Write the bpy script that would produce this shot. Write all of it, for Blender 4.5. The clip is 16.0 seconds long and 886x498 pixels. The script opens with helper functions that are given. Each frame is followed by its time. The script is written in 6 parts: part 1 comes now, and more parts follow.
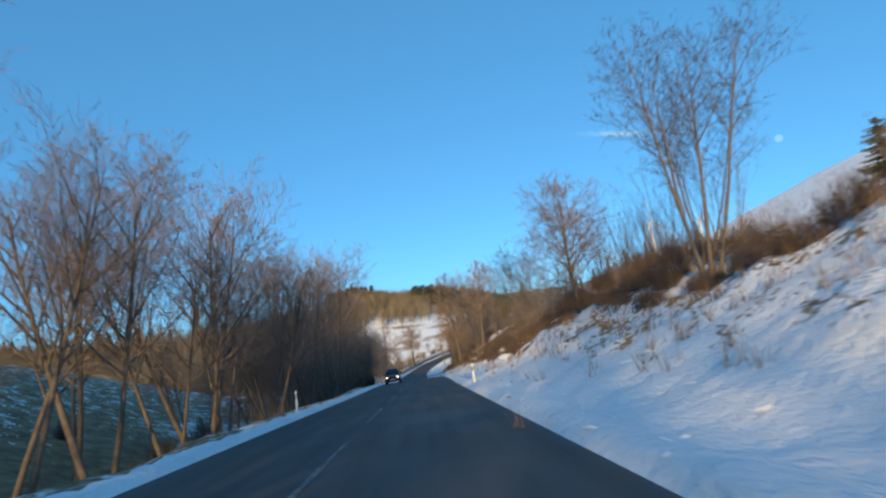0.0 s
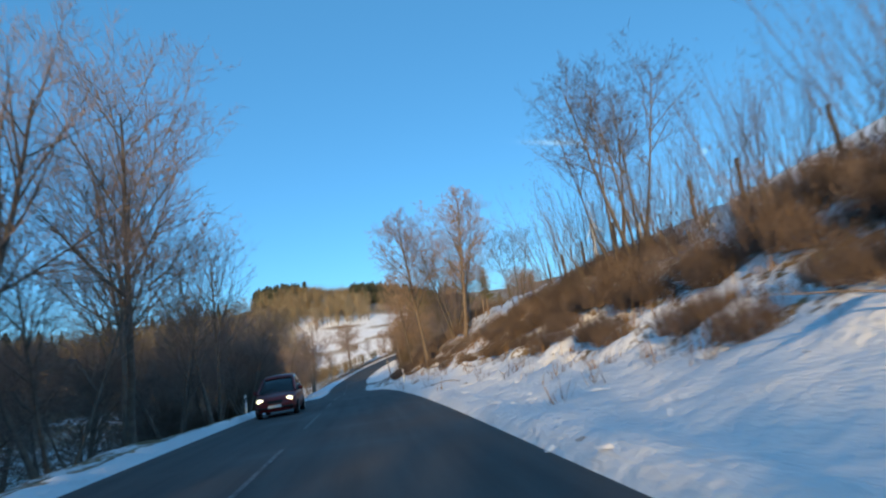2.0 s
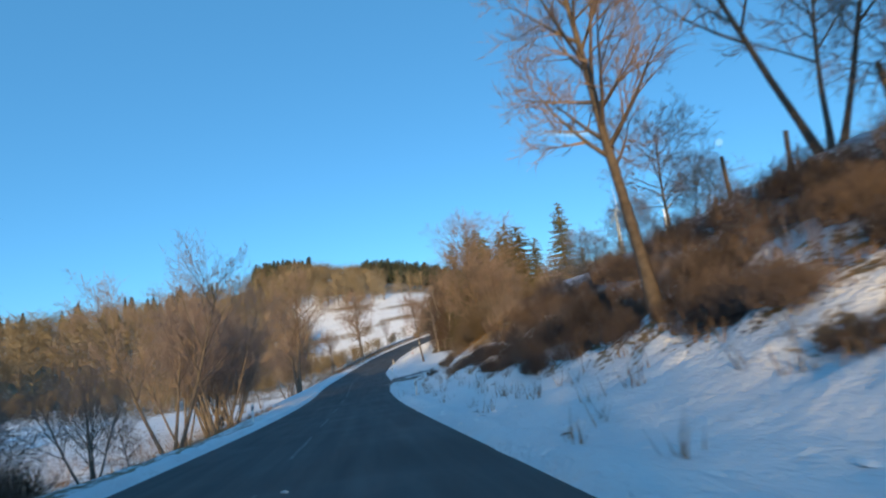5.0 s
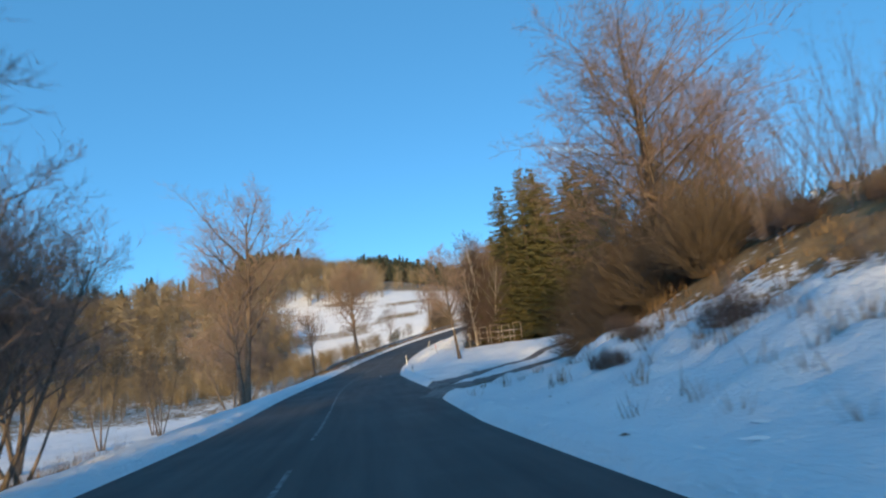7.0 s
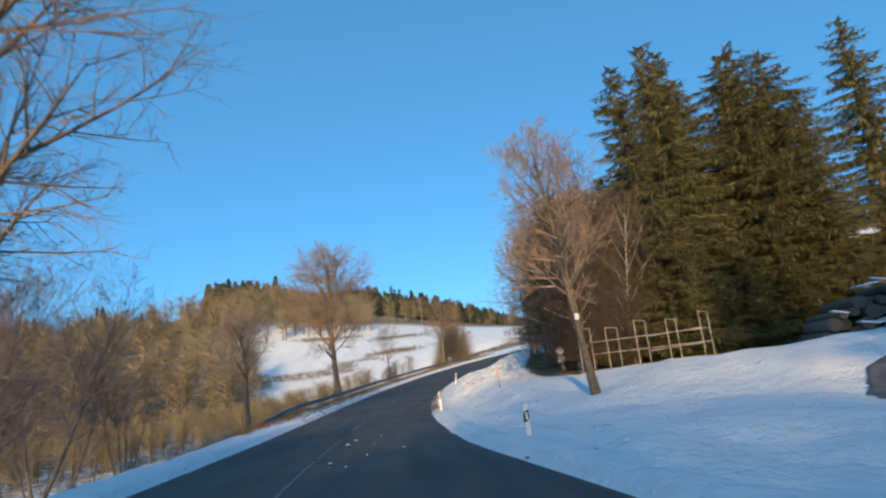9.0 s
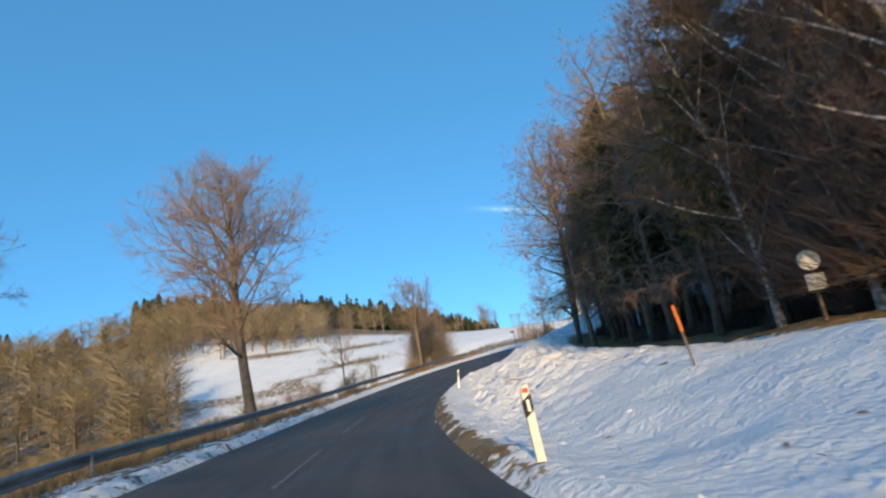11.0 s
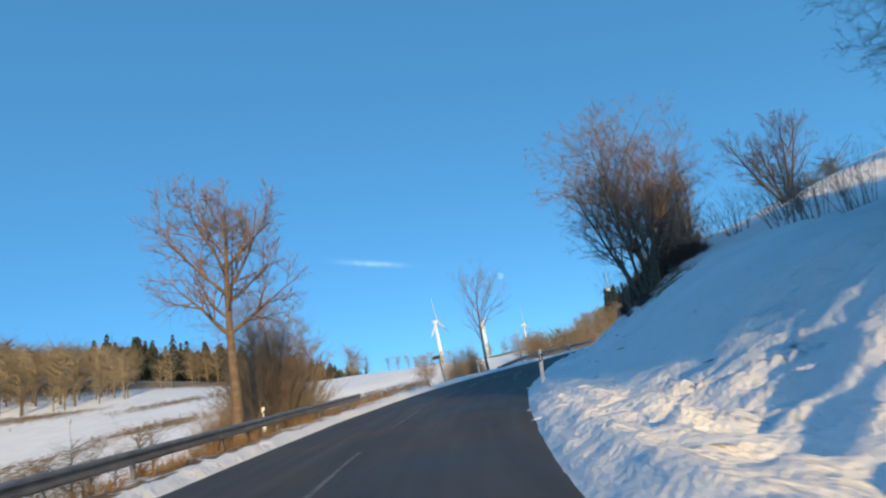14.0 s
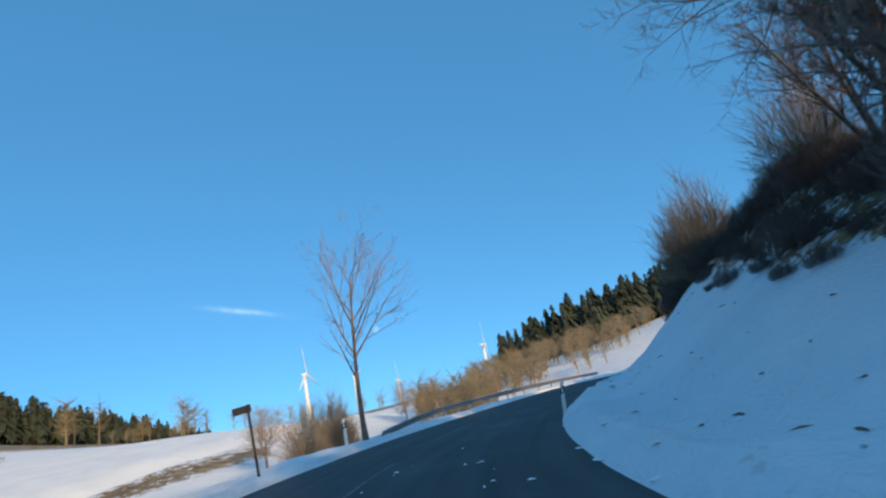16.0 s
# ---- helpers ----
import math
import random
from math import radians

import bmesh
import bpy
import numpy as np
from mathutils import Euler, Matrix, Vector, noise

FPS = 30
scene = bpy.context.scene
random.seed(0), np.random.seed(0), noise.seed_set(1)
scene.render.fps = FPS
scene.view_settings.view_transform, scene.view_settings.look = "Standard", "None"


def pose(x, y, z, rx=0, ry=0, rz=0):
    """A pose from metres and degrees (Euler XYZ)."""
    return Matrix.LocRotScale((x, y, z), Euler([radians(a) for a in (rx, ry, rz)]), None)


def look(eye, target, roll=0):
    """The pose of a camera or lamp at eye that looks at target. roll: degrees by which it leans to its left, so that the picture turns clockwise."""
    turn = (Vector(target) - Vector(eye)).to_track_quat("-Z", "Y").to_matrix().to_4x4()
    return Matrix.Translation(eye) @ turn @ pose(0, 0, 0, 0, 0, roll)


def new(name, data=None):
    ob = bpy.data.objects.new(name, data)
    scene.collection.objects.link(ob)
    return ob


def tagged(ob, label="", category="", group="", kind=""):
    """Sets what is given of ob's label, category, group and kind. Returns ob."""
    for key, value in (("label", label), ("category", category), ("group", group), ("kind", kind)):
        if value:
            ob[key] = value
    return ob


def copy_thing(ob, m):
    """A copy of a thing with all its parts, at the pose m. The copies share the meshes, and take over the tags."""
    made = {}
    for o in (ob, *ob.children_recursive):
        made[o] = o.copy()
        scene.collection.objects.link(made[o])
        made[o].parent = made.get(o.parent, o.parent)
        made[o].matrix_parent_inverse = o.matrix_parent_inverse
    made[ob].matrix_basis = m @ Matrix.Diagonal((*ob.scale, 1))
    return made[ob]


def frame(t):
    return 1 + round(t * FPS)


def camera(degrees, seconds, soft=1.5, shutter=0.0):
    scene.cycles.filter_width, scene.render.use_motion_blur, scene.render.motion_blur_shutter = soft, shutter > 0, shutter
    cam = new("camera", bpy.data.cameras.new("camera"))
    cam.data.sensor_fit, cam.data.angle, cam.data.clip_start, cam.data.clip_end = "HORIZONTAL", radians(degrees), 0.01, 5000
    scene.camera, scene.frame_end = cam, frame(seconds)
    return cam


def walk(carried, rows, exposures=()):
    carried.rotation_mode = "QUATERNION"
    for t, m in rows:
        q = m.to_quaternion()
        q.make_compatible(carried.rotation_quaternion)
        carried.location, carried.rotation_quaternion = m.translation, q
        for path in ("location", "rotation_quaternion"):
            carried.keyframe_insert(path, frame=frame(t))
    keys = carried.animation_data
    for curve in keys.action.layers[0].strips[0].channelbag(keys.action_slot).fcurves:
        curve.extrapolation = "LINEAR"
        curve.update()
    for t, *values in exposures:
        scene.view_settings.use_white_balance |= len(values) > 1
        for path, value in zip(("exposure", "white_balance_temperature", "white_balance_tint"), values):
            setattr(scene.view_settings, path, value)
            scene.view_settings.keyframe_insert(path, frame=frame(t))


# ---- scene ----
cam = camera(76.0, 16.0, soft=2.2, shutter=0.2)

PATH = [
    (0.00, (0.000, 0.000, 1.300), (0.191, 9.896, 2.724), -7.73),
    (0.50, (-0.444, 10.049, 0.819), (-0.381, 19.952, 2.208), -7.92),
    (1.00, (-0.717, 19.926, 0.195), (-0.359, 29.808, 1.683), -7.87),
    (1.50, (-1.177, 29.138, -0.406), (-0.242, 38.984, 1.071), -7.72),
    (2.00, (-1.541, 39.201, -0.991), (-0.304, 49.031, 0.371), -8.05),
    (2.50, (-1.803, 49.636, -1.536), (-0.483, 59.477, -0.343), -8.41),
    (3.00, (-2.126, 59.845, -1.818), (-0.837, 69.701, -0.725), -8.59),
    (3.50, (-2.623, 69.762, -2.694), (-1.439, 79.617, -1.480), -8.01),
    (4.00, (-3.276, 79.931, -3.320), (-2.235, 89.804, -2.121), -8.10),
    (4.50, (-4.051, 89.942, -4.145), (-3.059, 99.817, -2.921), -8.16),
    (5.12, (-4.989, 101.741, -5.116), (-3.972, 111.608, -3.848), -7.81),
    (5.75, (-6.035, 113.523, -6.218), (-4.981, 123.377, -4.885), -7.29),
    (6.38, (-7.041, 125.309, -7.287), (-5.950, 135.151, -5.890), -6.77),
    (7.00, (-7.857, 137.123, -8.159), (-6.742, 146.956, -6.719), -6.42),
    (7.50, (-8.318, 145.634, -8.841), (-7.233, 155.459, -7.328), -5.80),
    (8.00, (-8.896, 155.427, -9.271), (-7.765, 165.220, -7.591), -5.24),
    (8.50, (-9.274, 164.371, -9.581), (-8.031, 174.094, -7.603), -5.64),
    (9.00, (-9.493, 173.413, -9.756), (-8.089, 183.067, -7.557), -6.19),
    (9.62, (-9.538, 181.047, -9.984), (-7.946, 190.663, -7.747), -7.02),
    (10.25, (-9.226, 188.683, -10.203), (-7.357, 198.236, -7.913), -8.24),
    (10.88, (-8.641, 196.308, -10.336), (-6.494, 205.790, -7.994), -9.47),
    (11.50, (-7.867, 203.912, -10.304), (-5.531, 213.340, -7.928), -10.31),
    (12.00, (-7.133, 211.657, -10.159), (-4.524, 221.017, -7.797), -10.90),
    (12.50, (-6.262, 218.423, -10.036), (-3.240, 227.611, -7.499), -11.41),
    (13.00, (-4.839, 225.399, -9.652), (-1.258, 234.359, -7.027), -11.90),
    (13.50, (-3.046, 231.875, -9.252), (1.155, 240.542, -6.565), -12.25),
    (14.00, (-0.832, 238.014, -8.727), (3.686, 246.475, -5.900), -12.01),
    (14.50, (1.995, 244.543, -8.166), (6.771, 252.832, -5.255), -11.77),
    (15.00, (4.904, 250.183, -7.664), (10.173, 258.119, -4.622), -12.04),
    (15.50, (8.431, 255.766, -6.983), (14.267, 263.243, -3.814), -12.60),
    (16.00, (11.909, 260.597, -6.508), (18.206, 267.647, -3.245), -12.89),
]
walk(cam, [(t, look(eye, target, roll)) for t, eye, target, roll in PATH],
     exposures=[(0.0, 0.53, 6000, -17), (1.5, 0.57, 6000, -17), (4.5, 0.57, 6000, -17), (7.0, 0.60, 6000, -17), (9.0, 0.60, 6000, -17), (11.5, 0.6, 6000, -17), (13.5, 0.46, 6000, -17), (16.0, 0.50, 6000, -17)])

# ---------------------------------------------------------------- light
SUN_AZ, SUN_EL = 191.0, 13.2          # where the sun stands, degrees clockwise from +y
world = bpy.data.worlds.new("winter_sky")
scene.world = world
world.use_nodes = True
wn = world.node_tree.nodes
wl = world.node_tree.links
sky = wn.new("ShaderNodeTexSky")
sky.sky_type = "NISHITA"
sky.sun_disc = False
sky.sun_elevation = radians(SUN_EL)
sky.sun_rotation = radians(SUN_AZ)
sky.altitude = 1800.0
sky.air_density = 0.8
sky.dust_density = 4.0
sky.ozone_density = 4.0
# one thin wisp of high cloud above the far ridge
sky_co = wn.new("ShaderNodeTexCoord")


def sky_axis(az, el, width):
    """How far a direction lies along an axis, in units of the width."""
    d = wn.new("ShaderNodeVectorMath")
    d.operation = "DOT_PRODUCT"
    c = Vector((math.sin(radians(az)) * math.cos(radians(el)), math.cos(radians(az)) * math.cos(radians(el)), math.sin(radians(el))))
    d.inputs[1].default_value = c / width
    wl.new(sky_co.outputs["Generated"], d.inputs[0])
    return d.outputs["Value"]


def sky_math(op, a, b=None):
    m = wn.new("ShaderNodeMath")
    m.operation = op
    for socket, x in zip(m.inputs, (a, b)):
        if isinstance(x, (int, float)):
            socket.default_value = x
        elif x is not None:
            wl.new(x, socket)
    return m.outputs[0]


WISP_AZ, WISP_EL = 20.6, 16.3
front = sky_axis(WISP_AZ, WISP_EL, 1.0)
tilt_up = sky_axis(WISP_AZ + 180, 90 - WISP_EL, 1.0)
level = sky_axis(WISP_AZ + 90, 0.0, 1.0)
across_it = sky_math("MULTIPLY", sky_math("ADD", tilt_up, sky_math("MULTIPLY", level, 0.23)), 1 / 0.0042)
along_it = sky_math("MULTIPLY", level, 1 / 0.045)
far_off = sky_math("ADD", sky_math("MULTIPLY", across_it, across_it), sky_math("MULTIPLY", along_it, along_it))
wisp_noise = wn.new("ShaderNodeTexNoise")
wisp_noise.inputs["Scale"].default_value = 60.0
wl.new(sky_co.outputs["Generated"], wisp_noise.inputs["Vector"])
veil = sky_math("MULTIPLY", sky_math("POWER", 2.718, sky_math("MULTIPLY", far_off, -1.0)), sky_math("MULTIPLY", wisp_noise.outputs["Fac"], 0.5))
veil = sky_math("MULTIPLY", veil, sky_math("GREATER_THAN", front, 0.0))
cloud = wn.new("ShaderNodeMix")
cloud.data_type = "RGBA"
wl.new(veil, cloud.inputs["Factor"])
# winter haze evens the blue out between zenith and horizon
haze = wn.new("ShaderNodeMix")
haze.data_type = "RGBA"
haze.inputs["Factor"].default_value = 0.48
wl.new(sky.outputs[0], haze.inputs["A"])
haze.inputs["B"].default_value = (0.54, 1.40, 2.95, 1)
wl.new(haze.outputs["Result"], cloud.inputs["A"])
cloud.inputs["B"].default_value = (5.0, 5.2, 5.6, 1)
# the pale daytime moon
MOON_AZ, MOON_EL = 33.3, 12.5
disc = wn.new("ShaderNodeMapRange")
disc.inputs["From Min"].default_value, disc.inputs["From Max"].default_value = math.cos(radians(0.36)), math.cos(radians(0.26))
disc.inputs["To Max"].default_value = 0.18
wl.new(sky_axis(MOON_AZ, MOON_EL, 1.0), disc.inputs["Value"])
moon = wn.new("ShaderNodeMix")
moon.data_type = "RGBA"
wl.new(disc.outputs["Result"], moon.inputs["Factor"])
wl.new(cloud.outputs["Result"], moon.inputs["A"])
moon.inputs["B"].default_value = (5.0, 5.2, 5.6, 1)
wl.new(moon.outputs["Result"], wn["Background"].inputs[0])
wn["Background"].inputs[1].default_value = 0.178

sun = new("sun", bpy.data.lights.new("sun", "SUN"))
sun.data.energy = 3.7
sun.data.angle = radians(0.6)
sun.data.color = (1.0, 0.56, 0.25)
a, e = radians(SUN_AZ), radians(SUN_EL)
sun_dir = Vector((math.sin(a) * math.cos(e), math.cos(a) * math.cos(e), math.sin(e)))
sun.matrix_world = look(sun_dir * 300, (0, 0, 0))

# ---------------------------------------------------------------- materials
def material(name, colour, rough=0.8, metal=0.0, vary=0.25, scale=3.0, bump=0.2, bump_scale=None, second=None, detail=6.0,
             spec=0.3, obj_random=0.0):
    """A surface whose colour wanders at two scales and whose relief follows a fine noise, in metres."""
    m = bpy.data.materials.new(name)
    m.use_nodes = True
    n, k = m.node_tree.nodes, m.node_tree.links
    b = n["Principled BSDF"]
    b.inputs["Roughness"].default_value = rough
    b.inputs["Metallic"].default_value = metal
    b.inputs["Specular IOR Level"].default_value = spec
    co = n.new("ShaderNodeTexCoord")
    big = n.new("ShaderNodeTexNoise")
    big.inputs["Scale"].default_value = scale
    big.inputs["Detail"].default_value = detail
    fine = n.new("ShaderNodeTexNoise")
    fine.inputs["Scale"].default_value = bump_scale or scale * 9
    fine.inputs["Detail"].default_value = 4
    k.new(co.outputs["Object"], big.inputs["Vector"])
    k.new(co.outputs["Object"], fine.inputs["Vector"])
    ramp = n.new("ShaderNodeValToRGB")
    c2 = second or tuple(c * (1 - vary) for c in colour)
    ramp.color_ramp.elements[0].position, ramp.color_ramp.elements[1].position = 0.35, 0.65
    ramp.color_ramp.elements[0].color = (*c2, 1)
    ramp.color_ramp.elements[1].color = (*colour, 1)
    k.new(big.outputs["Fac"], ramp.inputs["Fac"])
    mix = n.new("ShaderNodeMix")
    mix.data_type, mix.blend_type = "RGBA", "MULTIPLY"
    mix.inputs["Factor"].default_value = min(1.0, vary * 1.6)
    k.new(ramp.outputs["Color"], mix.inputs["A"])
    k.new(fine.outputs["Color"], mix.inputs["B"])
    grey = n.new("ShaderNodeMapRange")
    grey.inputs["To Min"].default_value, grey.inputs["To Max"].default_value = 0.55, 1.45
    k.new(fine.outputs["Fac"], grey.inputs["Value"])
    k.new(grey.outputs["Result"], mix.inputs["B"])
    last = mix.outputs["Result"]
    if obj_random:
        info = n.new("ShaderNodeObjectInfo")
        r = n.new("ShaderNodeMapRange")
        r.inputs["To Min"].default_value, r.inputs["To Max"].default_value = 1 - obj_random, 1 + obj_random
        k.new(info.outputs["Random"], r.inputs["Value"])
        hs = n.new("ShaderNodeHueSaturation")
        k.new(r.outputs["Result"], hs.inputs["Value"])
        k.new(last, hs.inputs["Color"])
        last = hs.outputs["Color"]
    k.new(last, b.inputs["Base Color"])
    if bump:
        bp = n.new("ShaderNodeBump")
        bp.inputs["Strength"].default_value = bump
        bp.inputs["Distance"].default_value = 0.02
        k.new(fine.outputs["Fac"], bp.inputs["Height"])
        k.new(bp.outputs["Normal"], b.inputs["Normal"])
    return m


def ground_material():
    """Snow over winter grass and earth; the attribute "snow" says how much is covered, noise breaks the edge up."""
    m = bpy.data.materials.new("snow_over_grass")
    m.use_nodes = True
    n, k = m.node_tree.nodes, m.node_tree.links
    b = n["Principled BSDF"]
    geo = n.new("ShaderNodeNewGeometry")

    def noise_at(scale, detail=5.0):
        t = n.new("ShaderNodeTexNoise")
        t.inputs["Scale"].default_value, t.inputs["Detail"].default_value = scale, detail
        k.new(geo.outputs["Position"], t.inputs["Vector"])
        return t.outputs["Fac"]

    def ramp(fac, *stops):
        r = n.new("ShaderNodeValToRGB")
        while len(r.color_ramp.elements) < len(stops):
            r.color_ramp.elements.new(0.5)
        for el, (p, c) in zip(r.color_ramp.elements, stops):
            el.position, el.color = p, (*c, 1)
        k.new(fac, r.inputs["Fac"])
        return r.outputs["Color"]

    grass = ramp(noise_at(0.9), (0.3, (0.11, 0.072, 0.036)), (0.55, (0.24, 0.17, 0.085)), (0.75, (0.34, 0.25, 0.125)))
    snow = ramp(noise_at(0.35), (0.3, (0.76, 0.78, 0.82)), (0.7, (0.87, 0.87, 0.885)))
    at = n.new("ShaderNodeAttribute")
    at.attribute_name = "snow"
    add = n.new("ShaderNodeMath")
    add.operation = "ADD"
    k.new(at.outputs["Fac"], add.inputs[0])
    mr = n.new("ShaderNodeMapRange")
    mr.inputs["From Min"].default_value, mr.inputs["From Max"].default_value = 0.36, 0.64
    mr.inputs["To Min"].default_value, mr.inputs["To Max"].default_value = -0.35, 0.35
    blend = n.new("ShaderNodeMix")
    blend.data_type = "FLOAT"
    k.new(noise_at(1.1, 8.0), blend.inputs["A"])
    k.new(noise_at(5.5, 6.0), blend.inputs["B"])
    k.new(blend.outputs["Result"], mr.inputs["Value"])
    k.new(mr.outputs["Result"], add.inputs[1])
    cut = n.new("ShaderNodeMapRange")
    cut.inputs["From Min"].default_value, cut.inputs["From Max"].default_value = 0.42, 0.58
    k.new(add.outputs[0], cut.inputs["Value"])
    mix = n.new("ShaderNodeMix")
    mix.data_type = "RGBA"
    k.new(cut.outputs["Result"], mix.inputs["Factor"])
    k.new(grass, mix.inputs["A"])
    k.new(snow, mix.inputs["B"])
    k.new(mix.outputs["Result"], b.inputs["Base Color"])
    b.inputs["Roughness"].default_value = 0.75
    b.inputs["Specular IOR Level"].default_value = 0.25
    bump = n.new("ShaderNodeBump")
    bump.inputs["Strength"].default_value, bump.inputs["Distance"].default_value = 0.9, 0.14
    two = n.new("ShaderNodeMath")
    two.operation = "MULTIPLY_ADD"
    k.new(noise_at(2.2, 3.0), two.inputs[0])
    two.inputs[1].default_value = 1.0
    fine = n.new("ShaderNodeMath")
    fine.operation = "MULTIPLY"
    k.new(noise_at(11.0, 4.0), fine.inputs[0])
    fine.inputs[1].default_value = 0.6
    k.new(fine.outputs[0], two.inputs[2])
    k.new(two.outputs[0], bump.inputs["Height"])
    k.new(bump.outputs["Normal"], b.inputs["Normal"])
    return m


def asphalt_material():
    """Damp winter asphalt with salt-bleached wheel tracks, patches and fine grain. u is metres across, v metres along."""
    m = bpy.data.materials.new("asphalt")
    m.use_nodes = True
    n, k = m.node_tree.nodes, m.node_tree.links
    b = n["Principled BSDF"]
    uv = n.new("ShaderNodeUVMap")
    sep = n.new("ShaderNodeSeparateXYZ")
    k.new(uv.outputs[0], sep.inputs[0])
    geo = n.new("ShaderNodeNewGeometry")
    grain = n.new("ShaderNodeTexNoise")
    grain.inputs["Scale"].default_value, grain.inputs["Detail"].default_value = 45, 3
    k.new(geo.outputs["Position"], grain.inputs["Vector"])
    stretch = n.new("ShaderNodeMapping")
    stretch.inputs["Scale"].default_value = (2.2, 0.12, 1)
    k.new(uv.outputs[0], stretch.inputs["Vector"])
    streak = n.new("ShaderNodeTexNoise")
    streak.inputs["Scale"].default_value, streak.inputs["Detail"].default_value = 1.0, 6
    k.new(stretch.outputs[0], streak.inputs["Vector"])
    patch = n.new("ShaderNodeTexNoise")
    patch.inputs["Scale"].default_value, patch.inputs["Detail"].default_value = 0.35, 5
    k.new(geo.outputs["Position"], patch.inputs["Vector"])
    r = n.new("ShaderNodeValToRGB")
    for el, (p, c) in zip(r.color_ramp.elements, ((0.32, (0.045, 0.046, 0.049)), (0.72, (0.110, 0.107, 0.106)))):
        el.position, el.color = p, (*c, 1)
    mean = n.new("ShaderNodeMix")
    mean.data_type = "FLOAT"
    mean.inputs["Factor"].default_value = 0.45
    k.new(streak.outputs["Fac"], mean.inputs["A"])
    k.new(patch.outputs["Fac"], mean.inputs["B"])
    k.new(mean.outputs["Result"], r.inputs["Fac"])
    mul = n.new("ShaderNodeMix")
    mul.data_type, mul.blend_type = "RGBA", "MULTIPLY"
    mul.inputs["Factor"].default_value = 0.8
    g = n.new("ShaderNodeMapRange")
    g.inputs["To Min"].default_value, g.inputs["To Max"].default_value = 0.5, 1.5
    k.new(grain.outputs["Fac"], g.inputs["Value"])
    k.new(r.outputs["Color"], mul.inputs["A"])
    k.new(g.outputs["Result"], mul.inputs["B"])
    k.new(mul.outputs["Result"], b.inputs["Base Color"])
    rr = n.new("ShaderNodeMapRange")
    rr.inputs["From Min"].default_value, rr.inputs["From Max"].default_value = 0.3, 0.7
    rr.inputs["To Min"].default_value, rr.inputs["To Max"].default_value = 0.62, 0.92
    k.new(patch.outputs["Fac"], rr.inputs["Value"])
    k.new(rr.outputs["Result"], b.inputs["Roughness"])
    b.inputs["Specular IOR Level"].default_value = 0.25
    bp = n.new("ShaderNodeBump")
    bp.inputs["Strength"].default_value, bp.inputs["Distance"].default_value = 0.35, 0.01
    k.new(grain.outputs["Fac"], bp.inputs["Height"])
    k.new(bp.outputs["Normal"], b.inputs["Normal"])
    return m


SNOW = material("snow", (0.92, 0.92, 0.93), rough=0.7, vary=0.08, scale=2.0, bump=0.6, bump_scale=9, spec=0.25)
GROUND = ground_material()
ASPHALT = asphalt_material()
PAINT = material("road_paint", (0.24, 0.25, 0.26), vary=0.4, scale=7, second=(0.07, 0.07, 0.075))
BARK = material("bark", (0.21, 0.165, 0.125), rough=0.9, vary=0.35, scale=4, bump=0.7, bump_scale=30, obj_random=0.2)
TWIG = material("twig", (0.28, 0.205, 0.155), rough=0.9, vary=0.25, scale=1.5, bump=0, obj_random=0.25)
ALDER_BARK = material("alder_bark", (0.17, 0.145, 0.12), rough=0.9, vary=0.35, scale=4, bump=0.7, bump_scale=30, obj_random=0.2)
ALDER = material("alder_twig", (0.24, 0.19, 0.165), rough=0.9, vary=0.25, scale=1.5, bump=0, obj_random=0.2)
RUST_TWIG = material("rust_twig", (0.135, 0.102, 0.086), rough=0.9, vary=0.3, scale=1.5, bump=0, obj_random=0.2)
BIRCH = material("birch_bark", (0.62, 0.58, 0.52), rough=0.8, vary=0.5, scale=6, second=(0.12, 0.10, 0.09), obj_random=0.05)
NEEDLE = material("spruce_needles", (0.17, 0.152, 0.062), rough=0.85, vary=0.4, scale=1.2, bump=0, second=(0.075, 0.083, 0.040), obj_random=0.2)
# darkened twig brown: the shade over thicket and coppice is put into the colour
SHADED_TWIG = material("shaded_twig", (0.11, 0.088, 0.066), rough=0.9, vary=0.3, scale=0.8, bump=0, obj_random=0.2)
TAN_TWIG = material("tan_twig", (0.27, 0.215, 0.15), rough=0.9, vary=0.3, scale=0.8, bump=0, obj_random=0.2)
SLUSH = material("wet_track_slush", (0.20, 0.19, 0.185), rough=0.6, vary=0.3, scale=1.1, bump=0.6, bump_scale=9, second=(0.065, 0.062, 0.06))
RACK_TUBE = material("grey_painted_tube", (0.48, 0.46, 0.44), rough=0.6, vary=0.3, scale=4, bump=0.1, second=(0.26, 0.18, 0.13))
GRASS = material("dry_grass", (0.30, 0.20, 0.10), rough=0.95, vary=0.4, scale=0.8, bump=0, second=(0.15, 0.095, 0.05))
FAR_TWIG = material("far_wood_bare", (0.268, 0.222, 0.153), rough=0.95, vary=0.3, scale=0.03, bump=0, second=(0.19, 0.155, 0.098))
FAR_NEEDLE = material("far_wood_conifer", (0.060, 0.073, 0.052), rough=0.95, vary=0.4, scale=0.04, bump=0)
WHITE = material("white_plastic", (0.78, 0.77, 0.74), rough=0.5, vary=0.12, scale=6, bump=0.1)
BLACK = material("black_band", (0.02, 0.02, 0.022), rough=0.5, vary=0.2, scale=6, bump=0)
REFLECT = material("reflector", (0.85, 0.86, 0.88), rough=0.25, vary=0.05, scale=9, bump=0, spec=0.6)
OAK = material("weathered_post_wood", (0.22, 0.165, 0.12), rough=0.9, vary=0.4, scale=5, bump=0.6, bump_scale=40, obj_random=0.15)
ZINC = material("galvanised_steel", (0.36, 0.35, 0.34), rough=0.5, metal=0.7, vary=0.3, scale=3, bump=0.15, obj_random=0.1)
